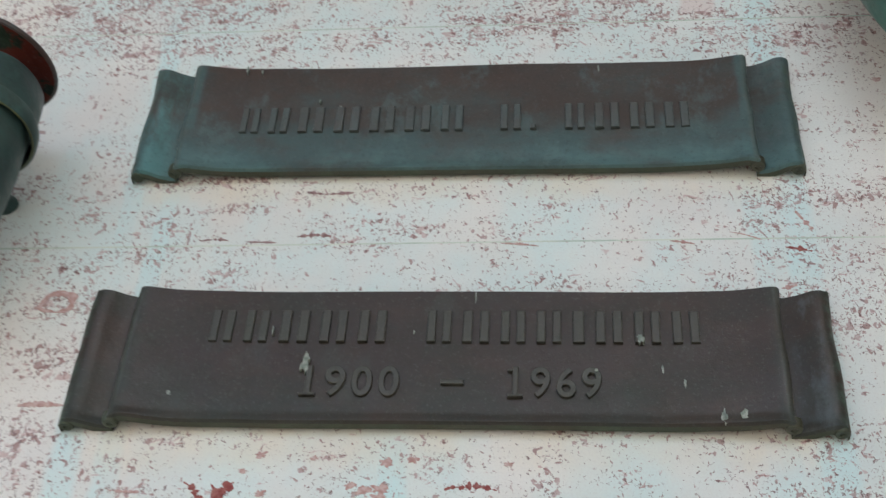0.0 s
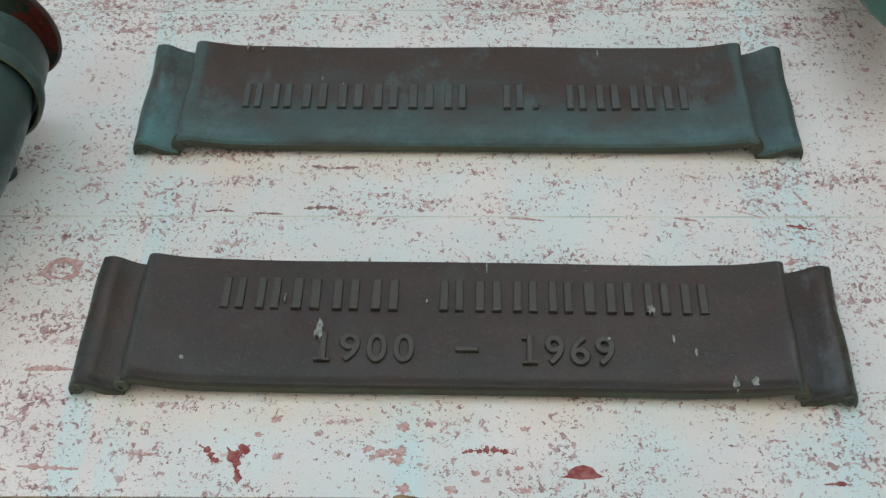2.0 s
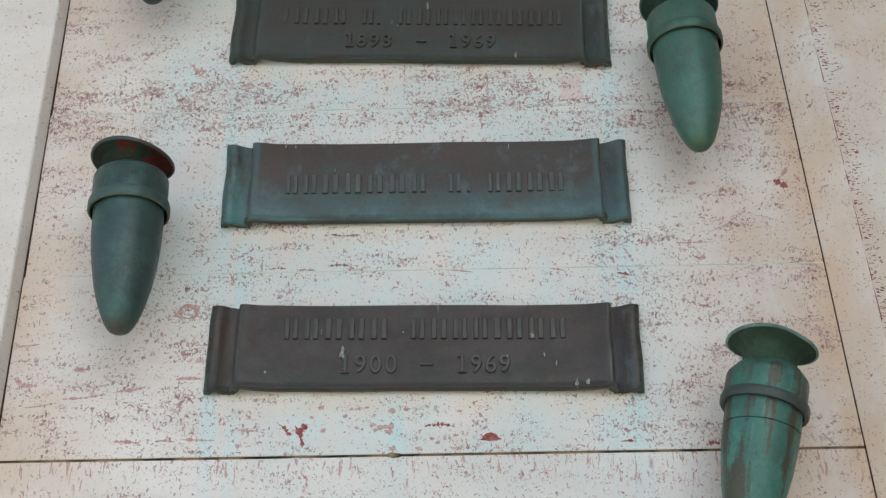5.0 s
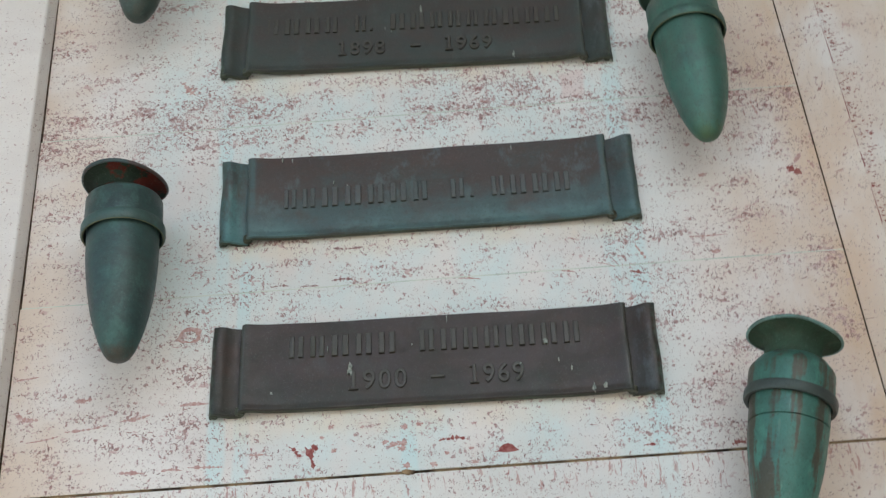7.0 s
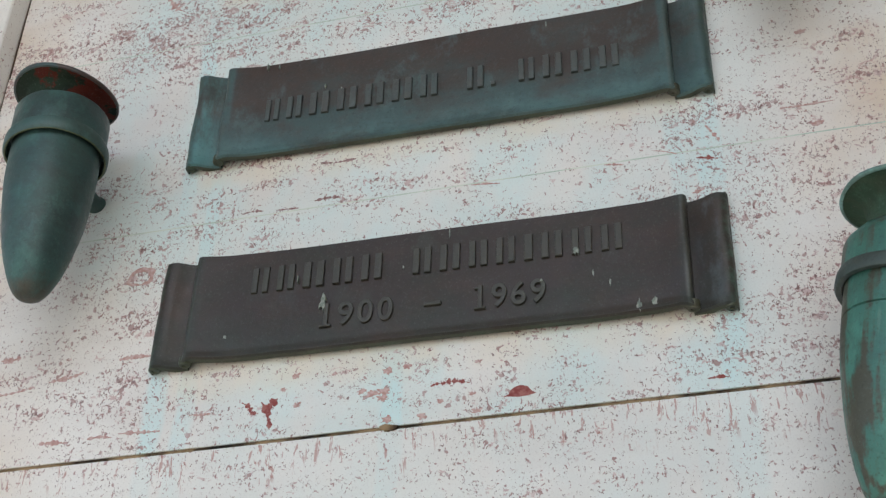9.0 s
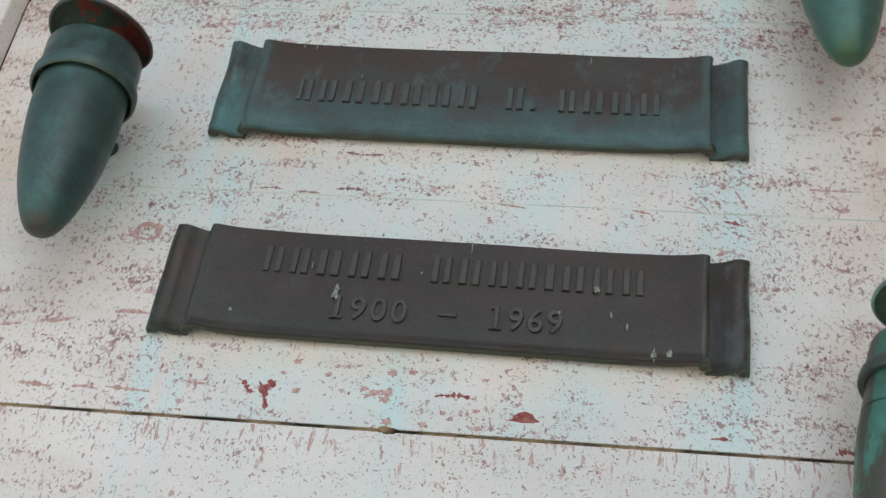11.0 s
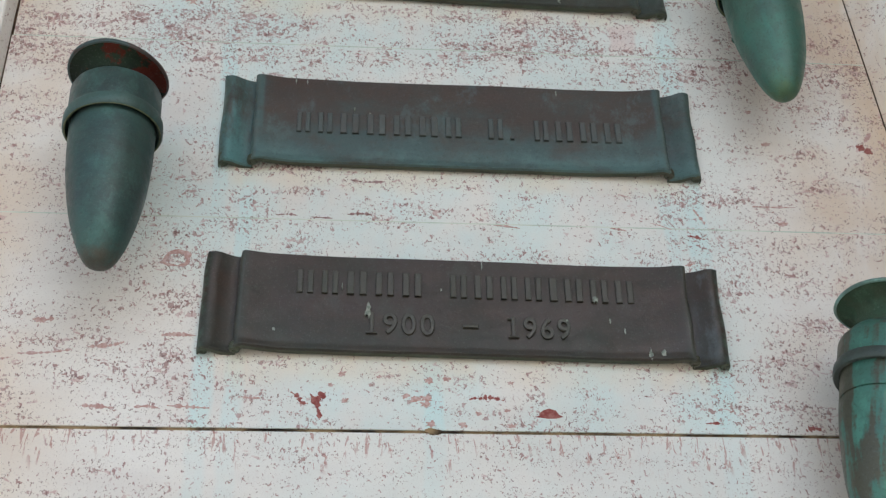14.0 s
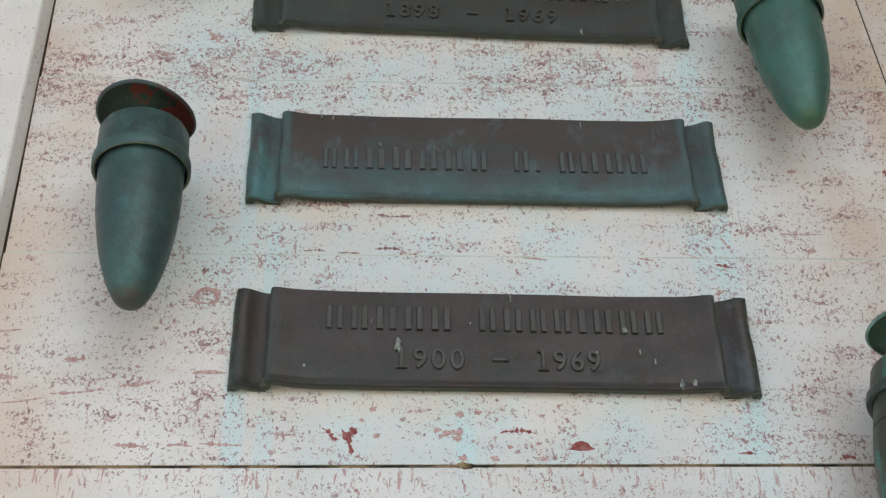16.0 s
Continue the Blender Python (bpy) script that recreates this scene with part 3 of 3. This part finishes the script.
def figure(text, x0, x1, z0, height, y, rise):
    """One raised figure of the built-in font, fitted between x0 and x1."""
    curve = bpy.data.curves.new("figures", "FONT")
    curve.body, curve.size, curve.extrude, curve.bevel_depth, curve.bevel_resolution = text, 1.0, 0.05, 0.02, 1
    curve.resolution_u = 6
    holder = bpy.data.objects.new("figures", curve)
    scene.collection.objects.link(holder)
    mesh = bpy.data.meshes.new_from_object(holder.evaluated_get(bpy.context.evaluated_depsgraph_get()))
    bpy.data.objects.remove(holder)
    lows = [min(v.co[k] for v in mesh.vertices) for k in range(3)]
    highs = [max(v.co[k] for v in mesh.vertices) for k in range(3)]
    for v in mesh.vertices:
        f = [(v.co[k] - lows[k]) / (highs[k] - lows[k]) for k in range(3)]
        v.co = (x0 + f[0] * (x1 - x0), y + 0.0005 - f[2] * rise, z0 + f[1] * height)
    return mesh


def numerals(text, x0, x1, z0, height, y, rise):
    """A raised year, with a slab foot and a flag on each 1."""
    bm = bmesh.new()
    pitch = (x1 - x0) / (len(text) - 0.14)
    for i, c in enumerate(text):
        at = x0 + i * pitch
        if c == "1":
            for a, b, low, high in ((0.32, 0.56, 0.0, 1.0), (0.14, 0.74, 0.0, 0.10), (0.14, 0.34, 0.84, 0.93)):
                bar = raised_bar(at + a * pitch, at + b * pitch, z0 + low * height, z0 + high * height, y, rise)
                scrap = bpy.data.meshes.new("scrap")
                bar.to_mesh(scrap)
                bar.free()
                bm.from_mesh(scrap)
                bpy.data.meshes.remove(scrap)
        else:
            mesh = figure(c, at + 0.04 * pitch, at + 0.82 * pitch, z0, height, y, rise)
            bm.from_mesh(mesh)
            bpy.data.meshes.remove(mesh)
    return bm


def spot(outline, y, thick=0.0004):
    return prism(outline, y - thick, y + 0.0006)


def blob(cx, cz, rx, rz, seed, ragged=0.35, count=14):
    pts = []
    for i in range(count):
        a = 2 * math.pi * i / count
        k = 1.0 + ragged * noise.noise(Vector((math.cos(a) * 1.7 + seed, math.sin(a) * 1.7, seed * 0.37)))
        k = max(0.2, k + ragged * 0.8 * noise.noise(Vector((math.cos(a) * 5.0, math.sin(a) * 5.0 + seed, 4.0))))
        pts.append((cx + rx * k * math.cos(a), cz + rz * k * math.sin(a)))
    return pts


def plaque(centre, height, lean, material, lettering, label, words, dates, marks, seed):
    """words: (start, end, relative widths of the raised bars), base and height; dates: (text, start, end)."""
    cx, cz = centre
    root = new("plaque")
    root.matrix_world = pose(cx, 0.0, cz, 0, lean, 0)
    tagged(root, label, "plaque", "bronze plaques on the wall")
    sheet = part("scroll", plaque_sheet(0.25, height, seed), material, root, "", True)
    sheet.data.materials.append(EDGE_GREEN)
    foot = -height / 2
    for side in (-1, 1):
        part("curl", curl(side * 0.2456, -0.0066, 0.0053, foot - 0.0034, foot + 0.010, seed + side), EDGE_GREEN, root, "greenish curled edge", True)
        part("curl", curl(side * 0.2160, -0.0098, 0.0056, foot - 0.0028, foot + 0.006, seed + 2 * side), EDGE_GREEN, root, "greenish curled edge", True)
    base, tall, spans = words
    for x0, x1, widths in spans:
        total = sum(widths) + 0.34 * (len(widths) - 1)
        unit, at = (x1 - x0) / total, x0
        for wd in widths:
            if wd > 0.6:
                bars = ((0.04, 0.36, 0.96), (0.62, 0.94, 0.96))
            else:
                bars = ((0.08, 0.92, 0.96 if wd > 0.35 else 0.16),)
            for a, b, high in bars:
                part("letter_bar", raised_bar(at + a * wd * unit, at + b * wd * unit, base, base + tall * high, FACE, 0.0028), lettering, root)
            at += (wd + 0.34) * unit
    for text, x0, x1, z0, high in dates:
        if text == "-":
            part("dash", raised_bar(x0, x1, z0, z0 + high, FACE, 0.0030), lettering, root)
        else:
            part("date", numerals(text, x0, x1, z0, high, FACE, 0.0030), lettering, root, "raised bronze numerals " + text)
    for mx, mz, rx, rz, depth in marks:
        part("deposit", prism(blob(mx, mz, rx, rz, mx * 90.0 + mz * 31.0, 0.65, 20), depth + 0.0022, FACE + 0.001), CHALK, root, "chalky white mark")
    return root


plaque((0.0, 2.0550), 0.1075, 0.9, BRONZE_DARK, LETTER_DARK, "dark brown bronze scroll plaque with raised lettering and dates",
       (0.0090, 0.0270, [(-0.163, -0.042, (0.9, 0.9, 1.1, 1.0, 1.05)), (-0.016, 0.165, (1.0, 1.1, 1.0, 1.0, 0.5, 1.1, 1.05, 1.1))]),
       [("1900", -0.098, -0.030, -0.0345, 0.0235), ("-", -0.004, 0.011, -0.0250, 0.0035), ("1969", 0.037, 0.100, -0.0345, 0.0235)],
       [(-0.094, -0.0085, 0.0025, 0.0082, -0.0155), (0.1745, -0.0480, 0.0020, 0.0048, -0.0149), (0.1870, -0.0475, 0.0022, 0.0050, -0.0152),
        (0.1255, 0.0120, 0.0022, 0.0030, -0.0155), (0.1385, -0.0110, 0.0006, 0.0030, -0.0132), (0.1520, -0.0220, 0.0007, 0.0030, -0.0132),
        (-0.182, -0.0330, 0.0020, 0.0014, -0.0140), (0.0960, -0.0140, 0.0010, 0.0012, -0.0158), (-0.119, 0.0180, 0.0005, 0.0040, -0.0155),
        (-0.0240, 0.0180, 0.0006, 0.0014, -0.0132), (0.0160, 0.0480, 0.0005, 0.0040, -0.0132)], 2.0)

plaque((0.0035, 2.2830), 0.1150, 0.45, BRONZE_TEAL, LETTER_TEAL, "bronze scroll plaque with teal patina and raised lettering",
       (-0.0180, 0.0275, [(-0.1735, 0.0005, (0.8, 0.85, 1.1, 1.1, 1.05, 1.1, 0.95)), (0.0275, 0.0555, (1.0, 0.3)), (0.0765, 0.1715, (0.9, 1.1, 1.1, 1.1))]),
       [], [(-0.1760, 0.0520, 0.0007, 0.0035, -0.0165), (-0.1640, 0.0510, 0.0006, 0.0030, -0.0150), (0.1040, 0.0500, 0.0006, 0.0035, -0.0135),
            (-0.1130, 0.0150, 0.0006, 0.0030, -0.0155), (-0.0970, 0.0100, 0.0006, 0.0018, -0.0135)], 11.0)

plaque((-0.0025, 2.5285), 0.1150, 1.9, BRONZE_MID, LETTER_DARK, "grey-green bronze scroll plaque with raised lettering and dates",
       (0.0020, 0.0265, [(-0.1955, -0.0995, (0.95, 1.05, 1.0, 0.85)), (-0.0775, -0.0535, (1.05, 0.3)), (-0.0315, 0.1895, (1.1, 1.05, 0.95, 0.95, 0.9, 1.0, 1.25, 1.05, 1.1))]),
       [("1898", -0.1000, -0.0370, -0.0370, 0.0225), ("-", -0.0050, 0.0080, -0.0280, 0.0035), ("1969", 0.0375, 0.1010, -0.0370, 0.0225)],
       [(0.0090, 0.0330, 0.0016, 0.0060, -0.0135), (0.1270, -0.0480, 0.0014, 0.0045, -0.0135), (-0.0380, 0.0060, 0.0005, 0.0030, -0.0132), (-0.0300, 0.0000, 0.0006, 0.0020, -0.0132)], 23.0)


# ---- bronze vases in wall rings ----
SIZE = 1.045


def vase(tip, lean_x, lean_y, body_mat, collar_mat, lip_mat, rim_mat, label, seam, seed):
    root = new("vase")
    root.matrix_world = pose(*tip, lean_y, lean_x, 0)
    tagged(root, label, "vase", "bronze vases in wall rings")
    low, drop = (0.0082, 0.0064) if seam else (0.0042, 0.0098)
    bend = 0.03 if seam else 0.10
    body = smooth_line([(0.0385, 0.160), (0.0388, 0.140), (0.0380, 0.115), (0.0354, 0.085), (0.0303, 0.055), (0.0237, 0.030), (0.0168, 0.0120), (0.0108, 0.0030), (0.0050, 0.0003)], 3)
    if seam:
        body = [(r - (0.0016 if abs(h - 0.1256) < 0.0006 else 0.0), h) for r, h in [*[q for q in body if q[1] > 0.128], (0.0385, 0.1265), (0.0385, 0.1259), (0.0385, 0.1253), (0.0385, 0.1247), *[q for q in body if q[1] < 0.123]]]
    part("body", dent(lathe(body, 48, False, True, SIZE), 0.0006, 30.0, seed), body_mat, root, "", True)
    if not seam:
        body = [(r, h * 0.974) for r, h in body]
    collar = [(0.0300, 0.1600), (0.0405, 0.1600), (0.0418, 0.1615), (0.0420, 0.1640), (0.0418, 0.1950), (0.0408, 0.1970), (0.0345, 0.2020), (0.0305, 0.2035)]
    if seam:
        collar = [(0.0300, 0.1600), (0.0405, 0.1600), (0.0418, 0.1615), (0.0420, 0.1640), (0.0418, 0.1885), (0.0408, 0.1915), (0.0335, 0.2005), (0.0290, 0.2035)]
    part("collar", dent(lathe([(r, h - low) for r, h in collar], 48, False, False, SIZE), 0.0004, 40.0, seed + 3), collar_mat, root, "", True)
    lip = smooth_line([(0.0300, 0.2035), (0.0292, 0.2090), (0.0302, 0.2160), (0.0345, 0.2212), (0.0410, 0.2240), (0.0462, 0.2254), (0.0455, 0.2268)], 3) + [(0.0370, 0.2235), (0.0310, 0.2165), (0.0290, 0.2050), (0.0280, 0.165)]
    if seam:
        lip = smooth_line([(0.0296, 0.2010), (0.0274, 0.2085), (0.0278, 0.2150), (0.0308, 0.2208), (0.0392, 0.2246), (0.0456, 0.2256), (0.0450, 0.2268)], 3) + [(0.0370, 0.2252), (0.0300, 0.2215), (0.0262, 0.2150), (0.0255, 0.165)]
    lip_bm = (lathe([(r, h - drop) for r, h in lip], 48, False, True, SIZE))
    part("lip", bent(dent(lip_bm, 0.0009, 28.0, seed + 7), bend), lip_mat, root, "", True)
    high = 0.0012 if seam else 0.0
    edge = [(0.0452, 0.2250), (0.0468, 0.2254), (0.0474, 0.2268 - high * 0.5), (0.0470, 0.2290 - high), (0.0460, 0.2298 - high), (0.0438, 0.2270), (0.0452, 0.2250)]
    part("rim", bent(dent(lathe([(r, h - drop) for r, h in edge], 48, False, False, SIZE), 0.0009, 28.0, seed + 7), bend), rim_mat, root, "", True)
    return root


def holder(at, lean_x, lean_y, material, label, thick, seed):
    """A ring round the vase with a stem back to a round foot on the wall."""
    root = new("vase_ring")
    root.matrix_world = pose(*at, lean_y, lean_x, 0)
    tagged(root, label, "wall bracket", "wall rings for the vases")
    inner = 0.0402 if thick < 0.011 else 0.0424
    ring = [(inner, 0.0000), (0.0440, -0.0003), (0.0452, 0.0015), (0.0452, thick - 0.002), (0.0445, thick), (0.0402, thick), (0.0402, thick * 0.75), (inner, 0.0)]
    part("ring", dent(lathe(ring, 48, False, False, SIZE), 0.0003, 35.0, seed), material, root, "", True)
    if thick > 0.011:
        edge = [(inner - 0.0002, 0.0004), (inner, -0.0006), (inner + 0.0012, -0.0008), (inner + 0.0014, 0.0004), (inner - 0.0002, 0.0004)]
        part("ring_edge", dent(lathe(edge, 48, False, False, SIZE), 0.0003, 35.0, seed), EDGE_PALE, root, "pale yellow-green lower edge", True)
    reach = -at[1]
    stem = lathe([(0.0068, 0.0), (0.0068, reach - 0.0520), (0.0078, reach - 0.0500), (0.0090, reach - 0.0480), (0.0096, reach - 0.0440)], 20, True, True)
    for v in stem.verts:
        v.co = (v.co.x, v.co.z + 0.0450, v.co.y + thick * 0.5)
    part("stem", stem, material, root, "", True)
    return root


VASES = (
    ((-0.3360, -0.080, 2.0435), -1.9, 0.5, VASE_BLUE, VASE_BLUE, LIP_RUST, RING_BLUE, "blue-green bronze vase with a rust-brown flared lip", False, 4.0),
    ((0.3335, -0.080, 2.2745), -1.0, -1.1, VASE_GREEN, VASE_GREEN, LIP_GREEN, RING_GREEN, "green patinated bronze vase hanging in its ring", False, 15.0),
    ((0.3250, -0.078, 1.7850), 13.5, 3.0, VASE_STREAKED, VASE_STREAKED, LIP_PALE, RING_DARK, "tilted bright green bronze vase with brown streaks", True, 27.0),
    ((-0.3470, -0.080, 2.5200), 0.0, 0.5, VASE_DARK, VASE_DARK, LIP_RUST, VASE_DARK, "dark blue-green bronze vase hanging in its ring", False, 39.0),
)
for tip, lx, ly, m_body, m_collar, m_lip, m_ring, label, seam, seed in VASES:
    vase(tip, lx, ly, m_body, m_collar, m_lip, RIM_PALE if seam else (RING_GREEN if m_lip is LIP_GREEN else RIM_BLUE), label, seam, seed)
    up = pose(*tip, ly, lx, 0) @ Vector((0, 0, (0.1467 if seam else 0.1475) * SIZE))
    holder(tuple(up), lx + (3.5 if seam else 0.0), ly * 0.6, m_ring, "dark bronze wall ring holding a vase" if seam else "green patinated bronze wall ring holding a vase", 0.0100 if seam else 0.0125, seed + 1)


# ---- red inclusions in the stone ----
laid = []


def inclusion(outline, material, label="red inclusion in the marble"):
    laid.append(1)
    return part("inclusion", spot(outline, 0.0, 0.00022 + 0.00005 * (len(laid) % 9)), material, wall, label)


def stroke(points, width, seed, material=None):
    """A ragged streak through the points, thinning to its ends."""
    line = smooth_line(points, 14)
    up, down = [], []
    for i, (px, pz) in enumerate(line):
        t = i / (len(line) - 1)
        w = width * (0.25 + 0.75 * math.sin(math.pi * t)) * max(0.05, 1.0 + 1.5 * noise.noise(Vector((px * 330.0, pz * 330.0, seed))) + 1.3 * noise.noise(Vector((px * 900.0, pz * 900.0, seed))))
        q = line[min(i + 1, len(line) - 1)]
        o = line[max(i - 1, 0)]
        dx, dz = q[0] - o[0], q[1] - o[1]
        k = max(1e-6, math.hypot(dx, dz))
        up.append((px - dz / k * w, pz + dx / k * w))
        down.append((px + dz / k * w * 0.8, pz - dx / k * w * 0.8))
    inclusion(down + up[::-1], material or PINK_STONE)


# the large ones low on the main slab
inclusion([(0.0595, 1.9425), (0.0640, 1.9440), (0.0655, 1.9475), (0.0690, 1.9500), (0.0740, 1.9515), (0.0800, 1.9495), (0.0825, 1.9455), (0.0865, 1.9430), (0.0800, 1.9415), (0.0720, 1.9410), (0.0660, 1.9420)], RED_STONE)
stroke([(0.0090, 1.9605), (0.0160, 1.9620), (0.0230, 1.9615), (0.0325, 1.9590)], 0.0024, 2.0, RED_STONE)
stroke([(0.0000, 1.9595), (0.0040, 1.9610), (0.0090, 1.9615)], 0.0010, 3.0, RED_STONE)
stroke([(-0.1640, 1.9650), (-0.1570, 1.9600), (-0.1545, 1.9545), (-0.1480, 1.9530)], 0.0016, 4.0, RED_STONE)
stroke([(-0.1450, 1.9540), (-0.1400, 1.9570), (-0.1320, 1.9650)], 0.0036, 5.0, RED_STONE)
stroke([(-0.1415, 1.9550), (-0.1380, 1.9450), (-0.1370, 1.9370)], 0.0018, 6.0, RED_STONE)
stroke([(-0.2110, 1.9590), (-0.2010, 1.9580), (-0.1910, 1.9580)], 0.0012, 7.0)
stroke([(0.2190, 1.9380), (0.2280, 1.9385), (0.2360, 1.9380)], 0.0013, 8.0, RED_STONE)
stroke([(0.3140, 1.9320), (0.3210, 1.9345), (0.3290, 1.9330)], 0.0036, 9.0, RED_STONE)
stroke([(-0.1130, 2.2135), (-0.0970, 2.2110), (-0.0770, 2.2120)], 0.0015, 10.0, MAUVE_STONE)
stroke([(0.2310, 2.1530), (0.2400, 2.1515), (0.2490, 2.1490)], 0.0015, 11.0, RED_STONE)
stroke([(0.2420, 2.1870), (0.2490, 2.1740), (0.2520, 2.1690)], 0.0020, 12.0)
stroke([(-0.1860, 2.1662), (-0.1740, 2.1674), (-0.1650, 2.1660)], 0.0011, 33.0, MAUVE_STONE)
stroke([(-0.1520, 2.1647), (-0.1400, 2.1640), (-0.1300, 2.1636)], 0.0008, 34.0, MAUVE_STONE)
stroke([(-0.1150, 2.1690), (-0.1020, 2.1702), (-0.0900, 2.1690)], 0.0016, 35.0, MAUVE_STONE)
stroke([(0.0330, 2.1600), (0.0460, 2.1590), (0.0590, 2.1570)], 0.0007, 13.0)
stroke([(0.1520, 2.1600), (0.1600, 2.1590), (0.1690, 2.1570)], 0.0010, 14.0)
stroke([(0.1940, 2.1680), (0.2050, 2.1650), (0.2160, 2.1600)], 0.0007, 15.0)
stroke([(0.2240, 2.1160), (0.2290, 2.1170), (0.2350, 2.1190)], 0.0014, 16.0)
stroke([(-0.4570, 1.9910), (-0.4370, 1.9930), (-0.4180, 1.9970)], 0.0009, 17.0)
stroke([(-0.4140, 2.0010), (-0.3890, 2.0020), (-0.3650, 2.0060)], 0.0015, 18.0)
stroke([(-0.3520, 2.0090), (-0.3310, 2.0110), (-0.3190, 2.0150)], 0.0017, 19.0)
stroke([(-0.3510, 1.9480), (-0.3400, 1.9475), (-0.3220, 1.9460)], 0.0019, 20.0)
stroke([(-0.3030, 1.9470), (-0.2920, 1.9480), (-0.2800, 1.9460)], 0.0015, 21.0)
stroke([(-0.2740, 1.9490), (-0.2560, 1.9480), (-0.2360, 1.9470)], 0.0015, 22.0)
stroke([(-0.2860, 2.0230), (-0.2710, 2.0240), (-0.2540, 2.0230)], 0.0019, 23.0)
stroke([(-0.4740, 2.0280), (-0.4600, 2.0190), (-0.4450, 2.0180)], 0.0030, 24.0)
stroke([(-0.4790, 2.0680), (-0.4670, 2.0690), (-0.4500, 2.0710)], 0.0010, 25.0)
stroke([(-0.4060, 2.0380), (-0.3960, 2.0370), (-0.3860, 2.0390)], 0.0022, 26.0)
stroke([(0.4090, 2.3830), (0.4115, 2.3740), (0.4150, 2.3600)], 0.0014, 27.0)
stroke([(0.4350, 2.2800), (0.4420, 2.2760), (0.4520, 2.2690)], 0.0040, 28.0, RED_STONE)
stroke([(0.4460, 2.2850), (0.4510, 2.2920), (0.4560, 2.2990)], 0.0022, 29.0)
stroke([(0.4620, 2.2880), (0.4650, 2.2830), (0.4680, 2.2760)], 0.0016, 30.0)
stroke([(0.3060, 2.1930), (0.3250, 2.1925), (0.3520, 2.1930)], 0.0009, 31.0)
stroke([(-0.3040, 2.4780), (-0.2980, 2.4670), (-0.2880, 2.4570)], 0.0040, 32.0)
for bx, bz, br in ((-0.058, 1.963, 0.0030), (-0.050, 1.959, 0.0036), (-0.040, 1.960, 0.0034), (-0.041, 1.954, 0.0028), (-0.037, 1.979, 0.0030), (-0.020, 1.981, 0.0026),
                   (0.040, 1.978, 0.0022), (-0.007, 1.933, 0.0030), (-0.036, 1.934, 0.0030), (0.039, 1.9335, 0.0032), (0.008, 1.945, 0.0024), (0.035, 1.949, 0.0022),
                   (-0.118, 1.985, 0.0030), (-0.128, 1.973, 0.0022), (-0.083, 1.982, 0.0024), (-0.115, 1.957, 0.0026), (0.335, 2.278, 0.0032), (0.335, 2.171, 0.0034), (0.323, 2.324, 0.0028)):
    inclusion(blob(bx, bz, br * 1.25, br * 0.8, bx * 70.0 + bz, 0.9, 22), PINK_STONE)
# red vein and crowded flecks along the arris of the splayed pilaster
random.seed(7)
z0 = 1.90
while z0 < 2.75:
    run = random.uniform(0.02, 0.09)
    a, b = right_edge(z0) + 0.0432, right_edge(z0 + run) + 0.0432
    w = random.uniform(0.0006, 0.0016)
    part("inclusion", prism([(a, z0), (a + w, z0 + run * 0.1), (b + w * 0.7, z0 + run * 0.8), (b, z0 + run)], -0.0244, -0.0225), RED_STONE, wall, "thin red vein in the marble")
    z0 += run + random.uniform(0.001, 0.02)
flecks = bmesh.new()
for k in range(620):
    z0 = random.uniform(1.90, 2.75)
    off = 0.0455 + abs(random.gauss(0.0, 0.010))
    length, tall = random.uniform(0.0006, 0.0030), random.uniform(0.0004, 0.0010)
    pts = blob(right_edge(z0) + off, z0, length, tall, k * 1.3, 0.9, 8)
    flecks.faces.new([flecks.verts.new((px, -0.0242, pz)) for px, pz in pts])
tagged(part("flecks", flecks, RED_STONE, wall, "crowded dark red flecks"), kind="stuff")
part("mortar_crumb", prism(blob(-0.0350, 1.9255, 0.0058, 0.0030, 41.0, 0.8, 18), -0.0018, 0.006, 0.0008), MORTAR, wall, "dark lump of mortar at the joint")
# the pink ring, thicker along its top and its right side
outer = blob(-0.2790, 2.1105, 0.0132, 0.0104, 20.0, 0.22, 28)
inner = blob(-0.2800, 2.1092, 0.0092, 0.0066, 23.0, 0.30, 28)
bm = bmesh.new()
ring_out = [bm.verts.new((px, -0.0005, pz)) for px, pz in outer]
ring_in = [bm.verts.new((px, -0.0005, pz)) for px, pz in inner]
for k in range(28):
    bm.faces.new((ring_out[k], ring_out[k - 1], ring_in[k - 1], ring_in[k]))
grown = bmesh.ops.extrude_face_region(bm, geom=bm.faces[:])
bmesh.ops.translate(bm, vec=(0.0, 0.002, 0.0), verts=[v for v in grown["geom"] if isinstance(v, bmesh.types.BMVert)])
part("inclusion", bm, PINK_STONE, wall, "pink ring-shaped inclusion in the marble")
